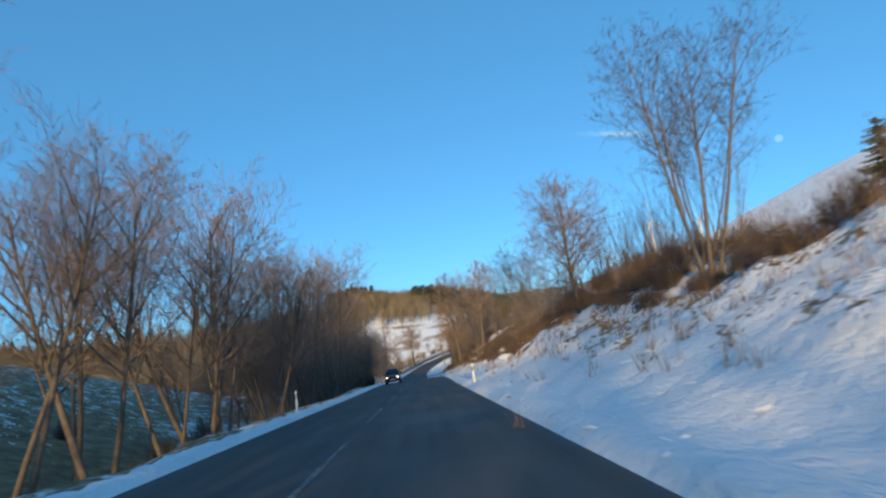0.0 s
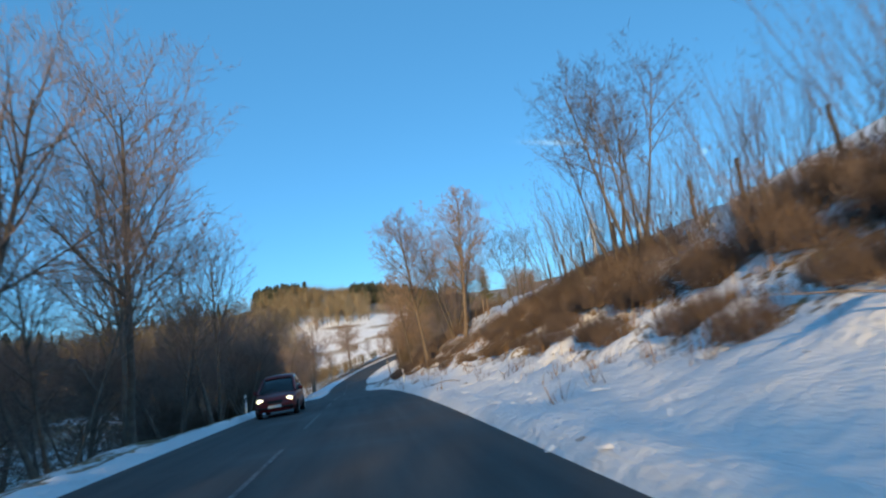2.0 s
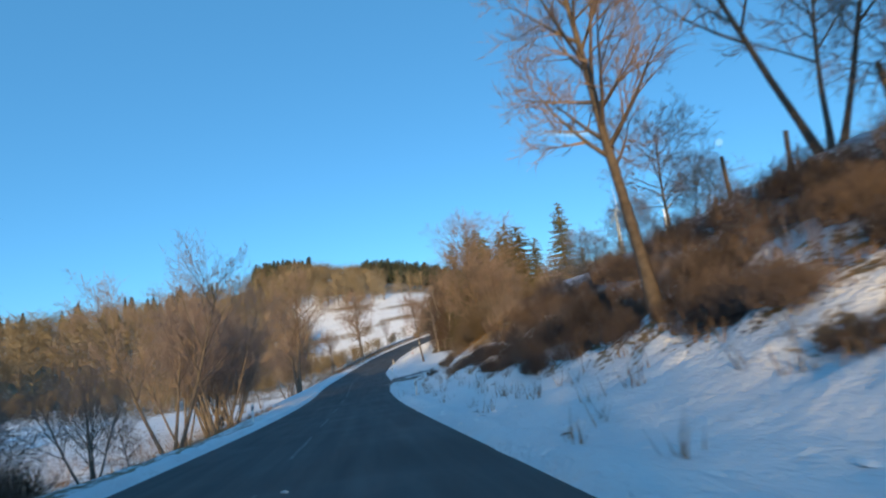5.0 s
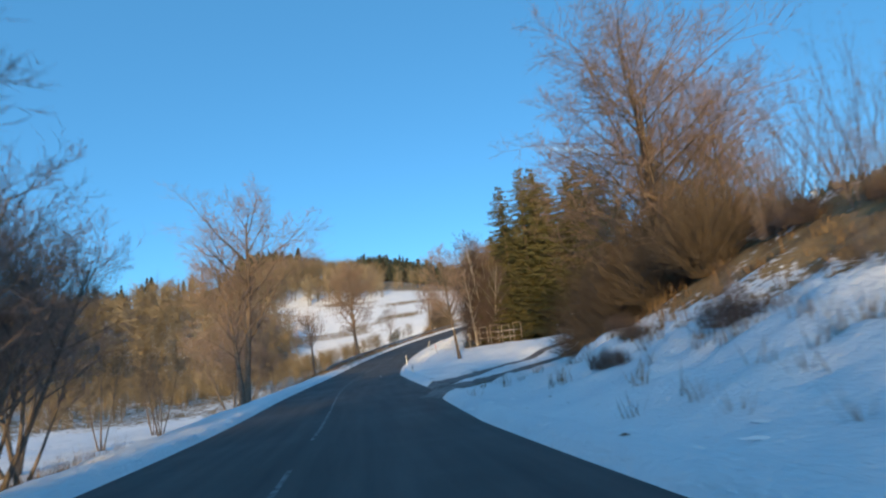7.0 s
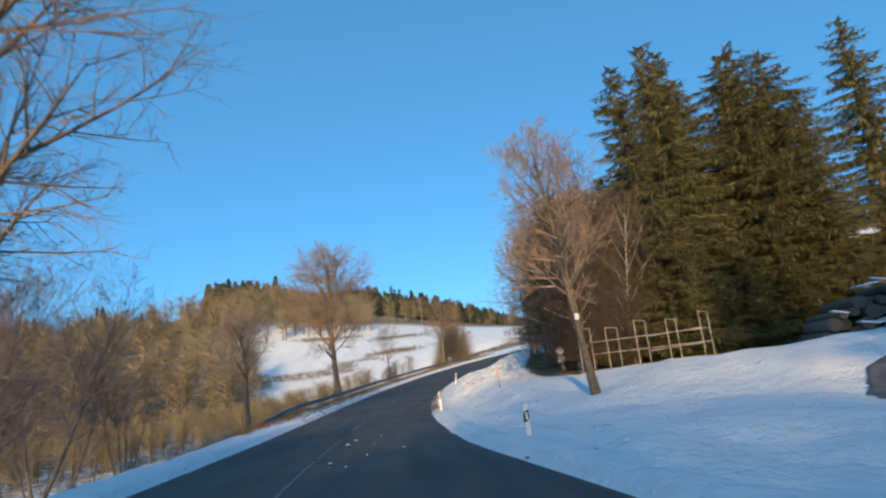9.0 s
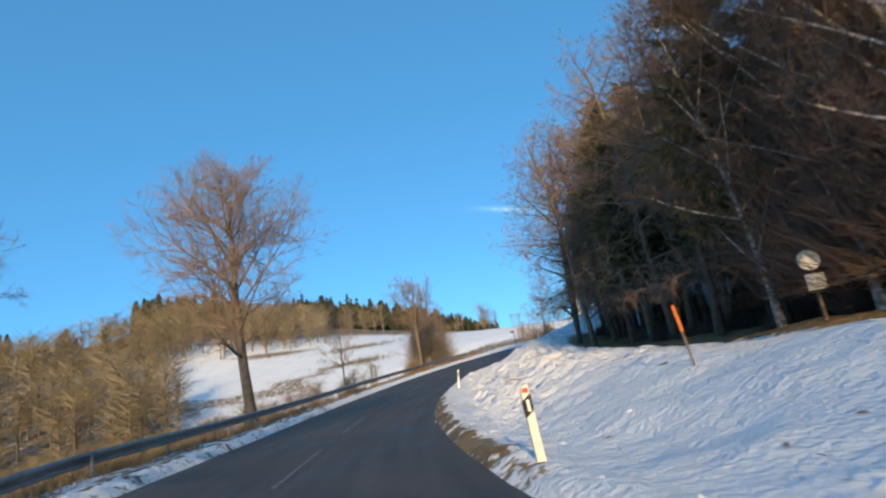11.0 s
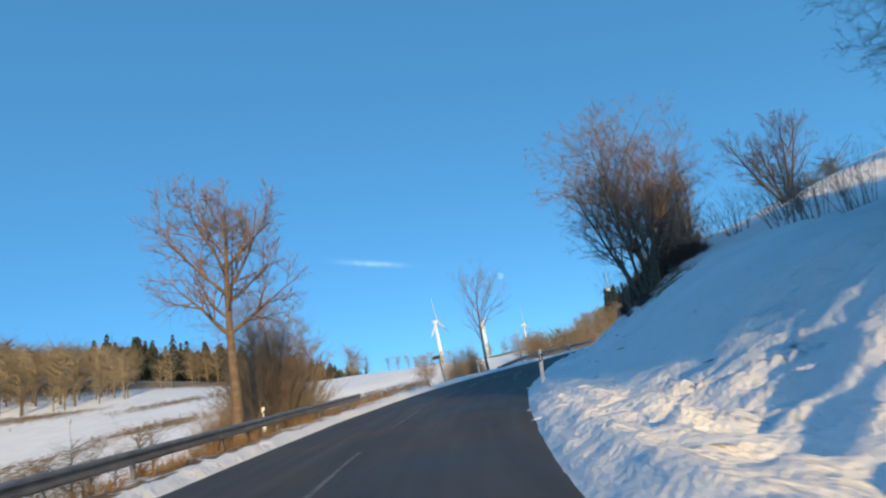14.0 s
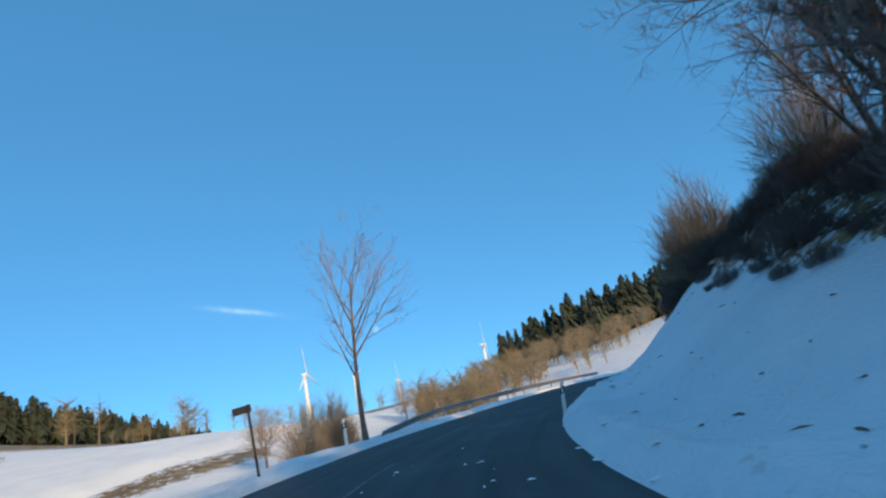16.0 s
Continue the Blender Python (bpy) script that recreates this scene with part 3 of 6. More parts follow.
def build_ground():
    """One sheet: a fine strip along the road and the wide land round it."""
    st = np.concatenate([np.arange(-38, 5, 0.5), np.arange(5, 165, 0.3), np.arange(165, 204, 0.5), np.arange(204, 214, 0.25), np.arange(214, 258, 0.15), np.arange(258, 272, 0.25), np.arange(272, 345, 0.5)])
    k = st / 0.5 + START
    c = np.stack([np.interp(k, np.arange(len(CENTRE)), CENTRE[:, j]) for j in range(3)], 1)
    rt = np.stack([np.interp(k, np.arange(len(CENTRE)), RIGHT[:, j]) for j in range(2)], 1)
    near = np.concatenate([np.linspace(0, 2.6, 3), np.arange(2.75, 4.8, 0.12), np.arange(4.8, 16, 0.4), np.arange(16, 26, 1.0), np.arange(26, 45.1, 2.4)])
    fine = np.concatenate([np.linspace(0, 2.6, 3), np.arange(2.75, 4.8, 0.12), np.arange(4.8, 11, 0.17), np.arange(11, 17, 0.4), np.arange(17, 26, 1.0), np.arange(26, 45.1, 2.4)])
    us = np.concatenate([-near[:0:-1], fine])
    U, S = np.meshgrid(us, st)
    X = c[:, 0:1] + rt[:, 0:1] * us[None]
    Y = c[:, 1:2] + rt[:, 1:2] * us[None]
    Z = np.repeat(c[:, 2:3], len(us), 1)
    x, y, s, u, z = (q.ravel() for q in (X, Y, S, U, Z))
    h = land(x, y, s, u, z) - 1.6 * smooth(41, 45, np.abs(u))
    v1 = np.stack([x, y, h], 1)
    f1 = grid_faces(len(st), len(us))[:, ::-1]
    cover = [snow_cover(x, y, s, u)]
    lines = np.concatenate([-np.geomspace(4000, 420, 22), np.arange(-400, 401, 5.0), np.geomspace(420, 4000, 22)])
    gx, gy = np.meshgrid(lines, lines + 120.0, indexing="ij")
    x2, y2 = gx.ravel(), gy.ravel()
    s2, u2, z2 = station_of(x2, y2)
    h2 = land(x2, y2, s2, u2, z2, relief=False) - 2.5 * smooth(46, 38, np.abs(u2)) * smooth(352, 338, s2) * smooth(-46, -30, s2)
    v2 = np.stack([x2, y2, h2], 1)
    f2 = grid_faces(len(lines), len(lines), len(v1))[:, ::-1]
    cover.append(snow_cover(x2, y2, s2, u2))
    me = bpy.data.meshes.new("ground")
    me.from_pydata(np.vstack([v1, v2]).tolist(), [], np.vstack([f1, f2]).tolist())
    me.polygons.foreach_set("use_smooth", [True] * len(me.polygons))
    a = me.attributes.new("snow", "FLOAT", "POINT")
    a.data.foreach_set("value", np.concatenate(cover).astype(np.float32))
    me.materials.append(GROUND)
    me.update()
    return tagged(new("ground", me), "snow lying over brown winter grass, rising as a bank beside the road", "ground", kind="structure")


def strip(name, mat, s0, s1, u0, u1, lift, depth=0.0, step=0.5, across=2, ragged=0.0):
    """A band that follows the road between two stations, with thickness downwards."""
    st = np.arange(s0, s1 + 1e-6, step)
    us = np.linspace(u0, u1 or 0.0, across)
    k = (st / 0.5 + START)
    c = np.stack([np.interp(k, np.arange(len(CENTRE)), CENTRE[:, j]) for j in range(3)], 1)
    r = np.stack([np.interp(k, np.arange(len(CENTRE)), RIGHT[:, j]) for j in range(2)], 1)
    U = np.repeat(us[None], len(st), 0)
    if u1 is None:
        U = u0 + np.linspace(0, 1, across)[None] * (along(HALF_RIGHT, st) + 0.02 - u0)[:, None]
    if ragged:
        U[:, 0] += ragged * value_noise(st / 0.9, st * 0, 71)
        U[:, -1] += ragged * value_noise(st / 0.9, st * 0, 72)
    X, Y = c[:, 0:1] + r[:, 0:1] * U, c[:, 1:2] + r[:, 1:2] * U
    Z = np.repeat(c[:, 2:3], across, 1) + lift - 0.010 * np.abs(U) - along(CANT, st)[:, None] * U
    v = np.stack([X.ravel(), Y.ravel(), Z.ravel()], 1)
    f = grid_faces(len(st), across)[:, ::-1].tolist()
    uv = np.stack([U.ravel(), np.repeat(st, across)], 1)
    if depth:
        n = len(v)
        low = v.copy()
        low[:, 2] -= depth
        v = np.vstack([v, low])
        uv = np.vstack([uv, uv])
        m = len(st)
        for i in range(m - 1):
            a, b = i * across, (i + 1) * across
            f.append([a, b, b + n, a + n])
            a, b = a + across - 1, b + across - 1
            f.append([b, a, a + n, b + n])
        f.append([j + n for j in range(across)] + [j for j in reversed(range(across))])
        e = (m - 1) * across
        f.append([e + j for j in range(across)] + [e + j + n for j in reversed(range(across))])
    me = mesh_of(name, v.tolist(), f, mat)
    lay = me.uv_layers.new(name="metres")
    idx = np.empty(len(me.loops), np.int32)
    me.loops.foreach_get("vertex_index", idx)
    lay.data.foreach_set("uv", uv[idx].astype(np.float32).ravel())
    return me


ground = build_ground()
road = tagged(new("road", strip("road", ASPHALT, -38, 344, -HALF - 0.02, None, 0.0, depth=0.25, across=9, ragged=0.10)),
              "damp dark grey asphalt country road with snow along both edges", "road", kind="structure")

# ---------------------------------------------------------------- plants
def grow(wood, fine, rng, p, d, length, r, level, spec):
    """One branch and all that springs from it. wood takes the thick tubes, fine the thin ones."""
    steps = spec.get("steps", (7, 4, 2, 2))[min(level, 3)]
    sides = spec.get("sides", (6, 4, 3, 3))[min(level, 3)]
    pts, rad = [p.copy()], [r]
    q, way = p.copy(), d.normalized()
    for i in range(steps):
        wob = spec["wobble"] * (0.5 if level == 0 else 1.0)
        way = (way + Vector((rng.uniform(-1, 1), rng.uniform(-1, 1), rng.uniform(-1, 1))) * wob + Vector((0, 0, spec["up"] * (0.4 if level else 0.15)))).normalized()
        q = q + way * (length / steps)
        pts.append(q.copy())
        rad.append(r * (1 - (0.75 if level == 0 else 0.85) * (i + 1) / steps))
    if level == 0:
        rad[0] *= 1.35
    if level < 3:
        (wood if level < 2 else fine).tube(pts, rad, sides)
    else:
        fine.spike(pts[0], pts[-1], r)
    if level >= 3:
        for _ in range(spec["hairs"]):
            i = rng.randrange(1, len(pts))
            a = pts[i - 1].lerp(pts[i], rng.random())
            out = (way + Vector((rng.uniform(-1, 1), rng.uniform(-1, 1), rng.uniform(-0.6, 1))) * 0.9).normalized()
            fine.spike(a, a + out * length * rng.uniform(0.4, 1.0), max(r * 0.30, spec.get("hair", 0.008)))
        return
    count = spec["kids"][level]
    first = spec["first"] if level == 0 else 0.18
    for j in range(count):
        f = first + (1 - first) * (j + rng.random()) / count
        x = f * steps
        i = min(int(x), steps - 1)
        a = pts[i].lerp(pts[i + 1], x - i)
        along_dir = (pts[i + 1] - pts[i]).normalized()
        turn = rng.uniform(0, 2 * math.pi) if level else j * 2.4 + rng.uniform(-0.5, 0.5)
        side = along_dir.orthogonal().normalized()
        side = Matrix.Rotation(turn, 3, along_dir) @ side
        angle = radians(rng.uniform(*spec["angle"])) * (1.15 - 0.35 * f)
        way2 = along_dir * math.cos(angle) + side * math.sin(angle)
        if level == 0:
            size = length * spec["reach"] * (0.45 + 0.75 * math.sin(math.pi * min(1, 0.18 + 0.8 * (f - first) / (1 - first)))) * rng.uniform(1 - spec.get("even", 0.25), 1.05 + spec.get("even", 0.10) * 0.5)
        else:
            size = length * rng.uniform(0.38, 0.62) * (1.15 - 0.5 * f)
        rr = min(rad[i] * 0.58, r * (spec.get("limb", 0.42) if level == 0 else 0.5))
        grow(wood, fine, rng, a, way2, size, rr, level + 1, spec)


TALL = dict(wobble=0.10, up=0.20, first=0.40, kids=(14, 7, 5), hairs=5, hair=0.007, angle=(28, 56), reach=0.38)
ROUND = dict(wobble=0.15, up=0.10, first=0.24, kids=(20, 9, 6), hairs=7, angle=(35, 72), reach=0.48)
LEAN = dict(wobble=0.07, up=0.12, first=0.34, kids=(22, 8, 6), hairs=8, angle=(28, 66), reach=0.27)
EDGE = dict(wobble=0.14, up=0.03, first=0.12, kids=(20, 7, 5), hairs=6, angle=(50, 85), reach=0.27)
STEM = dict(steps=(4, 3, 2, 2), sides=(4, 3, 3, 3), wobble=0.10, up=0.10, first=0.20, kids=(6, 3, 1), hairs=4, angle=(18, 42), reach=0.42, limb=0.5)
CROWN = dict(wobble=0.08, up=0.14, first=0.32, kids=(24, 10, 7), hairs=9, angle=(34, 70), reach=0.36, limb=0.30, even=0.12)
FAN = dict(wobble=0.09, up=0.14, first=0.24, kids=(11, 6, 5), hairs=5, angle=(18, 48), reach=0.34)
YOUNG = dict(wobble=0.08, up=0.20, first=0.36, kids=(13, 6, 4), hairs=4, hair=0.006, angle=(24, 50), reach=0.46, even=0.1)
SHOOT = dict(steps=(4, 3, 2, 2), sides=(4, 3, 3, 3), wobble=0.06, up=0.16, first=0.35, kids=(5, 2, 1), hairs=1, angle=(10, 26), reach=0.36, limb=0.5)
LIME = dict(wobble=0.11, up=0.16, first=0.33, kids=(18, 9, 6), hairs=7, angle=(32, 74), reach=0.40, limb=0.36)
BIRCHY = dict(wobble=0.09, up=0.12, first=0.14, kids=(22, 8, 5), hairs=7, angle=(30, 60), reach=0.30)
SLIM = dict(wobble=0.09, up=0.14, first=0.52, kids=(11, 6, 4), hairs=4, hair=0.006, angle=(26, 64), reach=0.30)
STUB = dict(wobble=0.16, up=0.16, first=0.48, kids=(14, 9, 6), hairs=6, angle=(36, 66), reach=0.36, limb=0.45)


def bare_tree(seed, height, girth, spec, bark, twig, stems=1, spread=0.0, tilt=(0.0, 0.0)):
    """A leafless tree: an Empty at its foot with trunk and crown."""
    rng = random.Random(seed)
    wood, fine = Tubes(), Tubes()
    for k in range(stems):
        a = k * 2 * math.pi / stems + rng.random()
        out = Vector((math.cos(a), math.sin(a), 0)) * (spread if stems > 1 else 0)
        d = Vector((tilt[0], tilt[1], 1)) + out * 0.55
        grow(wood, fine, rng, out * 0.4 + Vector((0, 0, -0.25)), d, height * (1 if k == 0 else rng.uniform(0.72, 0.95)), girth * (1 if k == 0 else 0.8), 0, spec)
    ob = new("tree")
    part("trunk", wood.mesh("trunk", bark, True), ob)
    part("crown", fine.mesh("crown", twig), ob)
    return ob


def shrub(seed, height, width, twig, stems=16, spec=STEM, stout=1.0):
    """A leafless thicket of thin stems."""
    rng = random.Random(seed)
    low, top = Tubes(), Tubes()
    for k in range(stems):
        a, rr = rng.uniform(0, 2 * math.pi), width * 0.30 * math.sqrt(rng.random())
        p = Vector((math.cos(a) * rr, math.sin(a) * rr, -0.15))
        d = Vector((math.cos(a) * 0.5 * rr / width * 2, math.sin(a) * 0.5 * rr / width * 2, 1)) + Vector((rng.uniform(-0.25, 0.25), rng.uniform(-0.25, 0.25), 0))
        grow(low, top, rng, p, d, height * rng.uniform(0.55, 1.0), stout * (0.014 + height * 0.0028), 0, spec)
    ob = new("shrub")
    part("framework", low.mesh("framework", twig), ob)
    part("crown", top.mesh("crown", twig), ob)
    return ob


def thicket(seed, height, width):
    """A low dense tangle of fine brown shoots."""
    rng = random.Random(seed)
    t, twigs = Tubes(), Tubes()
    for k in range(320):
        a, rr = rng.uniform(0, 2 * math.pi), width * 0.5 * math.sqrt(rng.random())
        p = Vector((math.cos(a) * rr, math.sin(a) * rr, -0.1))
        top = height * rng.uniform(0.45, 1.0) * (1.1 - 0.55 * (2 * rr / width) ** 2)
        q = p + Vector((rng.uniform(-0.35, 0.35), rng.uniform(-0.35, 0.35), top))
        mid = p.lerp(q, 0.5) + Vector((rng.uniform(-0.12, 0.12), rng.uniform(-0.12, 0.12), 0))
        t.spike(p, mid.lerp(q, 0.3), 0.013)
        t.spike(mid, q, 0.009)
        for _ in range(5):
            b = mid.lerp(q, rng.uniform(-0.6, 0.9))
            twigs.spike(b, b + Vector((rng.uniform(-0.5, 0.5), rng.uniform(-0.5, 0.5), rng.uniform(0.05, 0.6))) * height * 0.4, 0.008)
    ob = new("bush")
    part("framework", t.mesh("framework", RUST_TWIG), ob)
    part("crown", twigs.mesh("crown", RUST_TWIG), ob)
    return ob


def dome(seed, height, width, twig, stems=520):
    """A big rounded bush: shoots fan out from the foot and break into fine twigs near the outline."""
    rng = random.Random(seed)
    t, twigs = Tubes(), Tubes()
    for k in range(stems):
        a, lift = rng.uniform(0, 2 * math.pi), math.asin(rng.uniform(0.05, 1.0))
        reach = rng.uniform(0.62, 1.0) * (1 + 0.12 * math.sin(3 * a + seed))
        tip = Vector((math.cos(a) * math.cos(lift) * width * 0.5, math.sin(a) * math.cos(lift) * width * 0.5, math.sin(lift) * height)) * reach
        foot = Vector((tip.x * 0.28 + rng.uniform(-0.1, 0.1), tip.y * 0.28 + rng.uniform(-0.1, 0.1), -0.2))
        mid = foot.lerp(tip, 0.55) + Vector((rng.uniform(-0.2, 0.2), rng.uniform(-0.2, 0.2), height * 0.06))
        t.spike(foot, mid + (mid - foot) * 0.15, 0.007 + height * 0.0015)
        t.spike(mid, tip, 0.004 + height * 0.0010)
        for _ in range(9):
            b = foot.lerp(mid, rng.uniform(0.4, 1)) if rng.random() < 0.35 else mid.lerp(tip, rng.random())
            out = (tip - foot).normalized() + Vector((rng.uniform(-1, 1), rng.uniform(-1, 1), rng.uniform(-0.5, 0.9))) * 0.8
            twigs.spike(b, b + out * height * rng.uniform(0.06, 0.20), 0.0035 + height * 0.0009)
    ob = new("thicket")
    part("framework", t.mesh("framework", twig), ob)
    part("crown", twigs.mesh("crown", twig), ob)
    return ob


def spruce(seed, height, width, bare=0.06):
    """A conifer of drooping boughs set with many needle sprays."""
    rng = random.Random(seed)
    wood, green = Tubes(), Tubes()
    wood.tube([Vector((0, 0, -0.3)), Vector((0.05, 0, height * 0.5)), Vector((0, 0, height))], [0.02 * height * 0.8, 0.01 * height, 0.02], 7)
    z = height * bare
    while z < height * 0.985:
        f = 1 - z / height
        n = 6 if f > 0.12 else 4
        for j in range(n):
            a = 2 * math.pi * (j + rng.random()) / n
            L = width * 0.5 * (f ** 0.52) * rng.uniform(0.55, 1.18) + 0.12
            side = Vector((-math.sin(a), math.cos(a), 0))
            out = Vector((math.cos(a), math.sin(a), 0))
            steps = max(5, int(L / 0.17))
            pts = []
            droop = rng.uniform(-0.25, 0.25)
            for i in range(steps + 1):
                t = i / steps
                pts.append(Vector((0, 0, z + droop)) + out * L * t + Vector((0, 0, L * (0.16 * t - 0.36 * t * t + 0.16 * t**4))))
            wood.tube([pts[0], pts[len(pts) // 2], pts[-1]], [0.012 * height**0.5, 0.02, 0.006], 3)
            for i in range(1, steps + 1):
                t = i / steps
                p = pts[i - 1].lerp(pts[i], rng.random())
                wid = L * 0.22 * (1.12 - t) + 0.18
                for sgn in (-1, 1, -1, 1):
                    tip = p + side * sgn * wid * rng.uniform(0.4, 1.15) + out * wid * rng.uniform(0.1, 1.0) - Vector((0, 0, wid * rng.uniform(0.1, 0.95)))
                    green.blade(p - out * 0.10, tip, out * rng.uniform(0.022, 0.042) + Vector((0, 0, 0.014)))
                    hang = p + side * sgn * wid * 0.4 + Vector((rng.uniform(-0.1, 0.1), rng.uniform(-0.1, 0.1), -rng.uniform(0.15, 0.5)))
                    green.blade(p + side * sgn * wid * 0.2, hang, (side + out * rng.uniform(-1, 1)) * rng.uniform(0.014, 0.028))
                green.blade(p, p + out * rng.uniform(0.3, 0.55) + Vector((0, 0, rng.uniform(-0.12, 0.16))), side * 0.05)
        z += height * rng.uniform(0.016, 0.026) + 0.06
    ob = new("spruce_tree")
    part("trunk", wood.mesh("trunk", BARK, True), ob)
    part("crown", green.mesh("crown", NEEDLE), ob)
    return ob


def set_down(ob, s=None, u=None, turn=0.0, size=1.0, xy=None, sink=0.0, first=False, lean=(0.0, 0.0)):
    """Puts a thing (the first time) or a copy of it on the ground at a station and offset."""
    x, y = xy if xy else place_at(s, u)
    m = Matrix.Translation((x, y, ground_z(x, y) - sink)) @ Euler((radians(lean[0]), radians(lean[1]), radians(turn))).to_matrix().to_4x4() @ Matrix.Scale(size, 4)
    if first:
        ob.matrix_basis = m
        return ob
    return copy_thing(ob, m)


class Kind:
    """A kind of plant: the first that is set is the built one, the rest copies of it."""

    def __init__(self, ob, label, category, group=""):
        self.ob, self.label, self.category, self.group, self.used = ob, label, category, group, False

    def put(self, s, u, turn=0.0, size=1.0, label="", group="", **more):
        ob = set_down(self.ob, s, u, turn, size, first=not self.used, **more)
        self.used = True
        return tagged(ob, label or self.label, self.category, group or self.group)


alder_a = Kind(bare_tree(1, 11.5, 0.15, TALL, ALDER_BARK, ALDER, stems=2, spread=0.5), "tall bare alder with dark slender stems beside the stream", "tree", "trees on the valley side")
alder_b = Kind(bare_tree(2, 9.5, 0.13, TALL, ALDER_BARK, ALDER, stems=3, spread=0.7), "bare many-stemmed alder on the snowy stream bank", "tree", "trees on the valley side")
alder_c = Kind(bare_tree(3, 8.5, 0.14, ROUND, ALDER_BARK, ALDER, stems=1), "bare round-crowned alder on the valley slope", "tree", "trees on the valley side")
ash_a = Kind(bare_tree(4, 13.0, 0.21, ROUND, BARK, TWIG, stems=2, spread=0.45), "large bare forked tree with a wide fan of twigs", "tree", "roadside trees")
oak = Kind(bare_tree(10, 14.0, 0.34, CROWN, BARK, TWIG, tilt=(-0.06, 0)), "large bare single-trunked tree with a domed crown", "tree", "roadside trees")
lean_a = Kind(bare_tree(5, 13.5, 0.21, LEAN, BARK, TWIG, tilt=(-0.13, 0.0)), "tall bare tree with a leaning sunlit trunk", "tree", "trees on the snowy bank")
maple = Kind(bare_tree(6, 8.6, 0.25, STUB, BARK, TWIG), "bare maple with stubby cut-back limbs", "tree", "roadside trees")
small = Kind(bare_tree(7, 7.0, 0.10, TALL, BARK, TWIG), "young bare roadside tree with upright twigs", "tree", "roadside trees")
edge_a = Kind(bare_tree(8, 14.0, 0.17, EDGE, BARK, TWIG), "dark bare tree with long level boughs at the wood's edge", "tree", "trees of the wood's edge")
birch_k = Kind(bare_tree(9, 12.5, 0.14, BIRCHY, BIRCH, RUST_TWIG), "slim birch with a pale trunk and rust-brown twigs", "tree", "roadside trees")
shrub_a = Kind(shrub(11, 3.4, 3.0, ALDER, 11), "bare shrub of many upright brown stems", "shrub", "shrubs along the bank")
shrub_b = Kind(shrub(12, 4.6, 3.6, ALDER, 18), "tall bare hazel thicket of grey stems", "shrub", "shrubs along the bank")
bush = Kind(thicket(13, 1.5, 2.6), "low tangled rust-brown bramble bush in the snow", "bush", "bushes along the bank")
# its twig colour is darkened for the shade the thicket stands in
dark_dome = Kind(dome(18, 5.2, 5.4, SHADED_TWIG), "dense dark brown bare thicket above the track", "bush", "thicket at the end of the bank")
birch_bush = Kind(dome(17, 10.5, 6.6, RUST_TWIG, 560), "tall fuzzy rust-brown clump of bare birch twigs", "bush", "trees at the corner of the wood")
dome_k = Kind(dome(14, 5.2, 5.0, TAN_TWIG, 400), "big rounded brown bush of fine bare twigs", "bush", "bushes beyond the bend")
clump = Kind(bare_tree(19, 9.2, 0.17, FAN, ALDER_BARK, ALDER, stems=6, spread=0.72), "bare round-topped tree of many fanning grey stems on the slope", "tree", "trees above the last bend")
young = Kind(bare_tree(31, 7.8, 0.13, YOUNG, BARK, ALDER), "slender bare tree with upright twigs beside the road", "tree", "roadside trees")
shoots = Kind(shrub(32, 4.2, 3.4, ALDER_BARK, 13, SHOOT, 0.6), "tall thin upright grey shoots on the crest of the bank", "shrub", "shrubs along the bank")
lime = Kind(bare_tree(16, 18.0, 0.35, LIME, BARK, TWIG, stems=2, spread=0.16), "large bare forked tree on the snowy verge", "tree", "roadside trees")
coppice = Kind(bare_tree(15, 8.2, 0.085, SLIM, ALDER_BARK, SHADED_TWIG, stems=4, spread=0.42), "slender many-stemmed bare tree on the crest of the bank", "tree", "trees on the snowy bank")
spruce_a = Kind(spruce(21, 20.0, 11.0), "tall dense spruce with drooping olive-green boughs", "spruce tree", "spruces beyond the track")
spruce_c = Kind(spruce(23, 15.0, 8.0, 0.26), "dark spruce with bare lower trunk in the wood", "spruce tree", "trees of the wood above the road")
spruce_d = Kind(spruce(24, 20.0, 8.2), "tall narrow spruce with drooping olive-green boughs", "spruce tree", "spruces beyond the track")
spruce_b = Kind(spruce(22, 11.0, 7.4), "dense young spruce with drooping green boughs", "spruce tree", "spruces beyond the track")
rnd = random.Random(5)


# trees on the valley side of the first stretch
for s in np.concatenate([np.arange(17, 84, 5.4), np.arange(86, 134, 4.2)]):
    u = -(7.6 + rnd.uniform(0, 3.5))
    k = rnd.choice((alder_a, alder_b, alder_c if s > 84 else alder_a))
    k.put(s + rnd.uniform(-1.2, 1.2), u, rnd.uniform(0, 360), rnd.uniform(0.92, 1.22) * (0.85 if s < 36 else 1.0 if s < 62 else 1.12 if s < 82 else 0.7 if s < 103 else 0.5))
for s in np.concatenate([np.arange(22, 84, 9.0), np.arange(86, 130, 6.5)]):
    k = rnd.choice((alder_a, alder_b, alder_c))
    k.put(s + rnd.uniform(-2, 2), -(11.5 + rnd.uniform(0, 5)), rnd.uniform(0, 360), rnd.uniform(0.85, 1.12) * (1.0 if s < 80 else 0.7 if s < 100 else 0.5))
alder_b.put(30.6, -9.8, 40, 1.5, label="very tall bare alder by the stream")
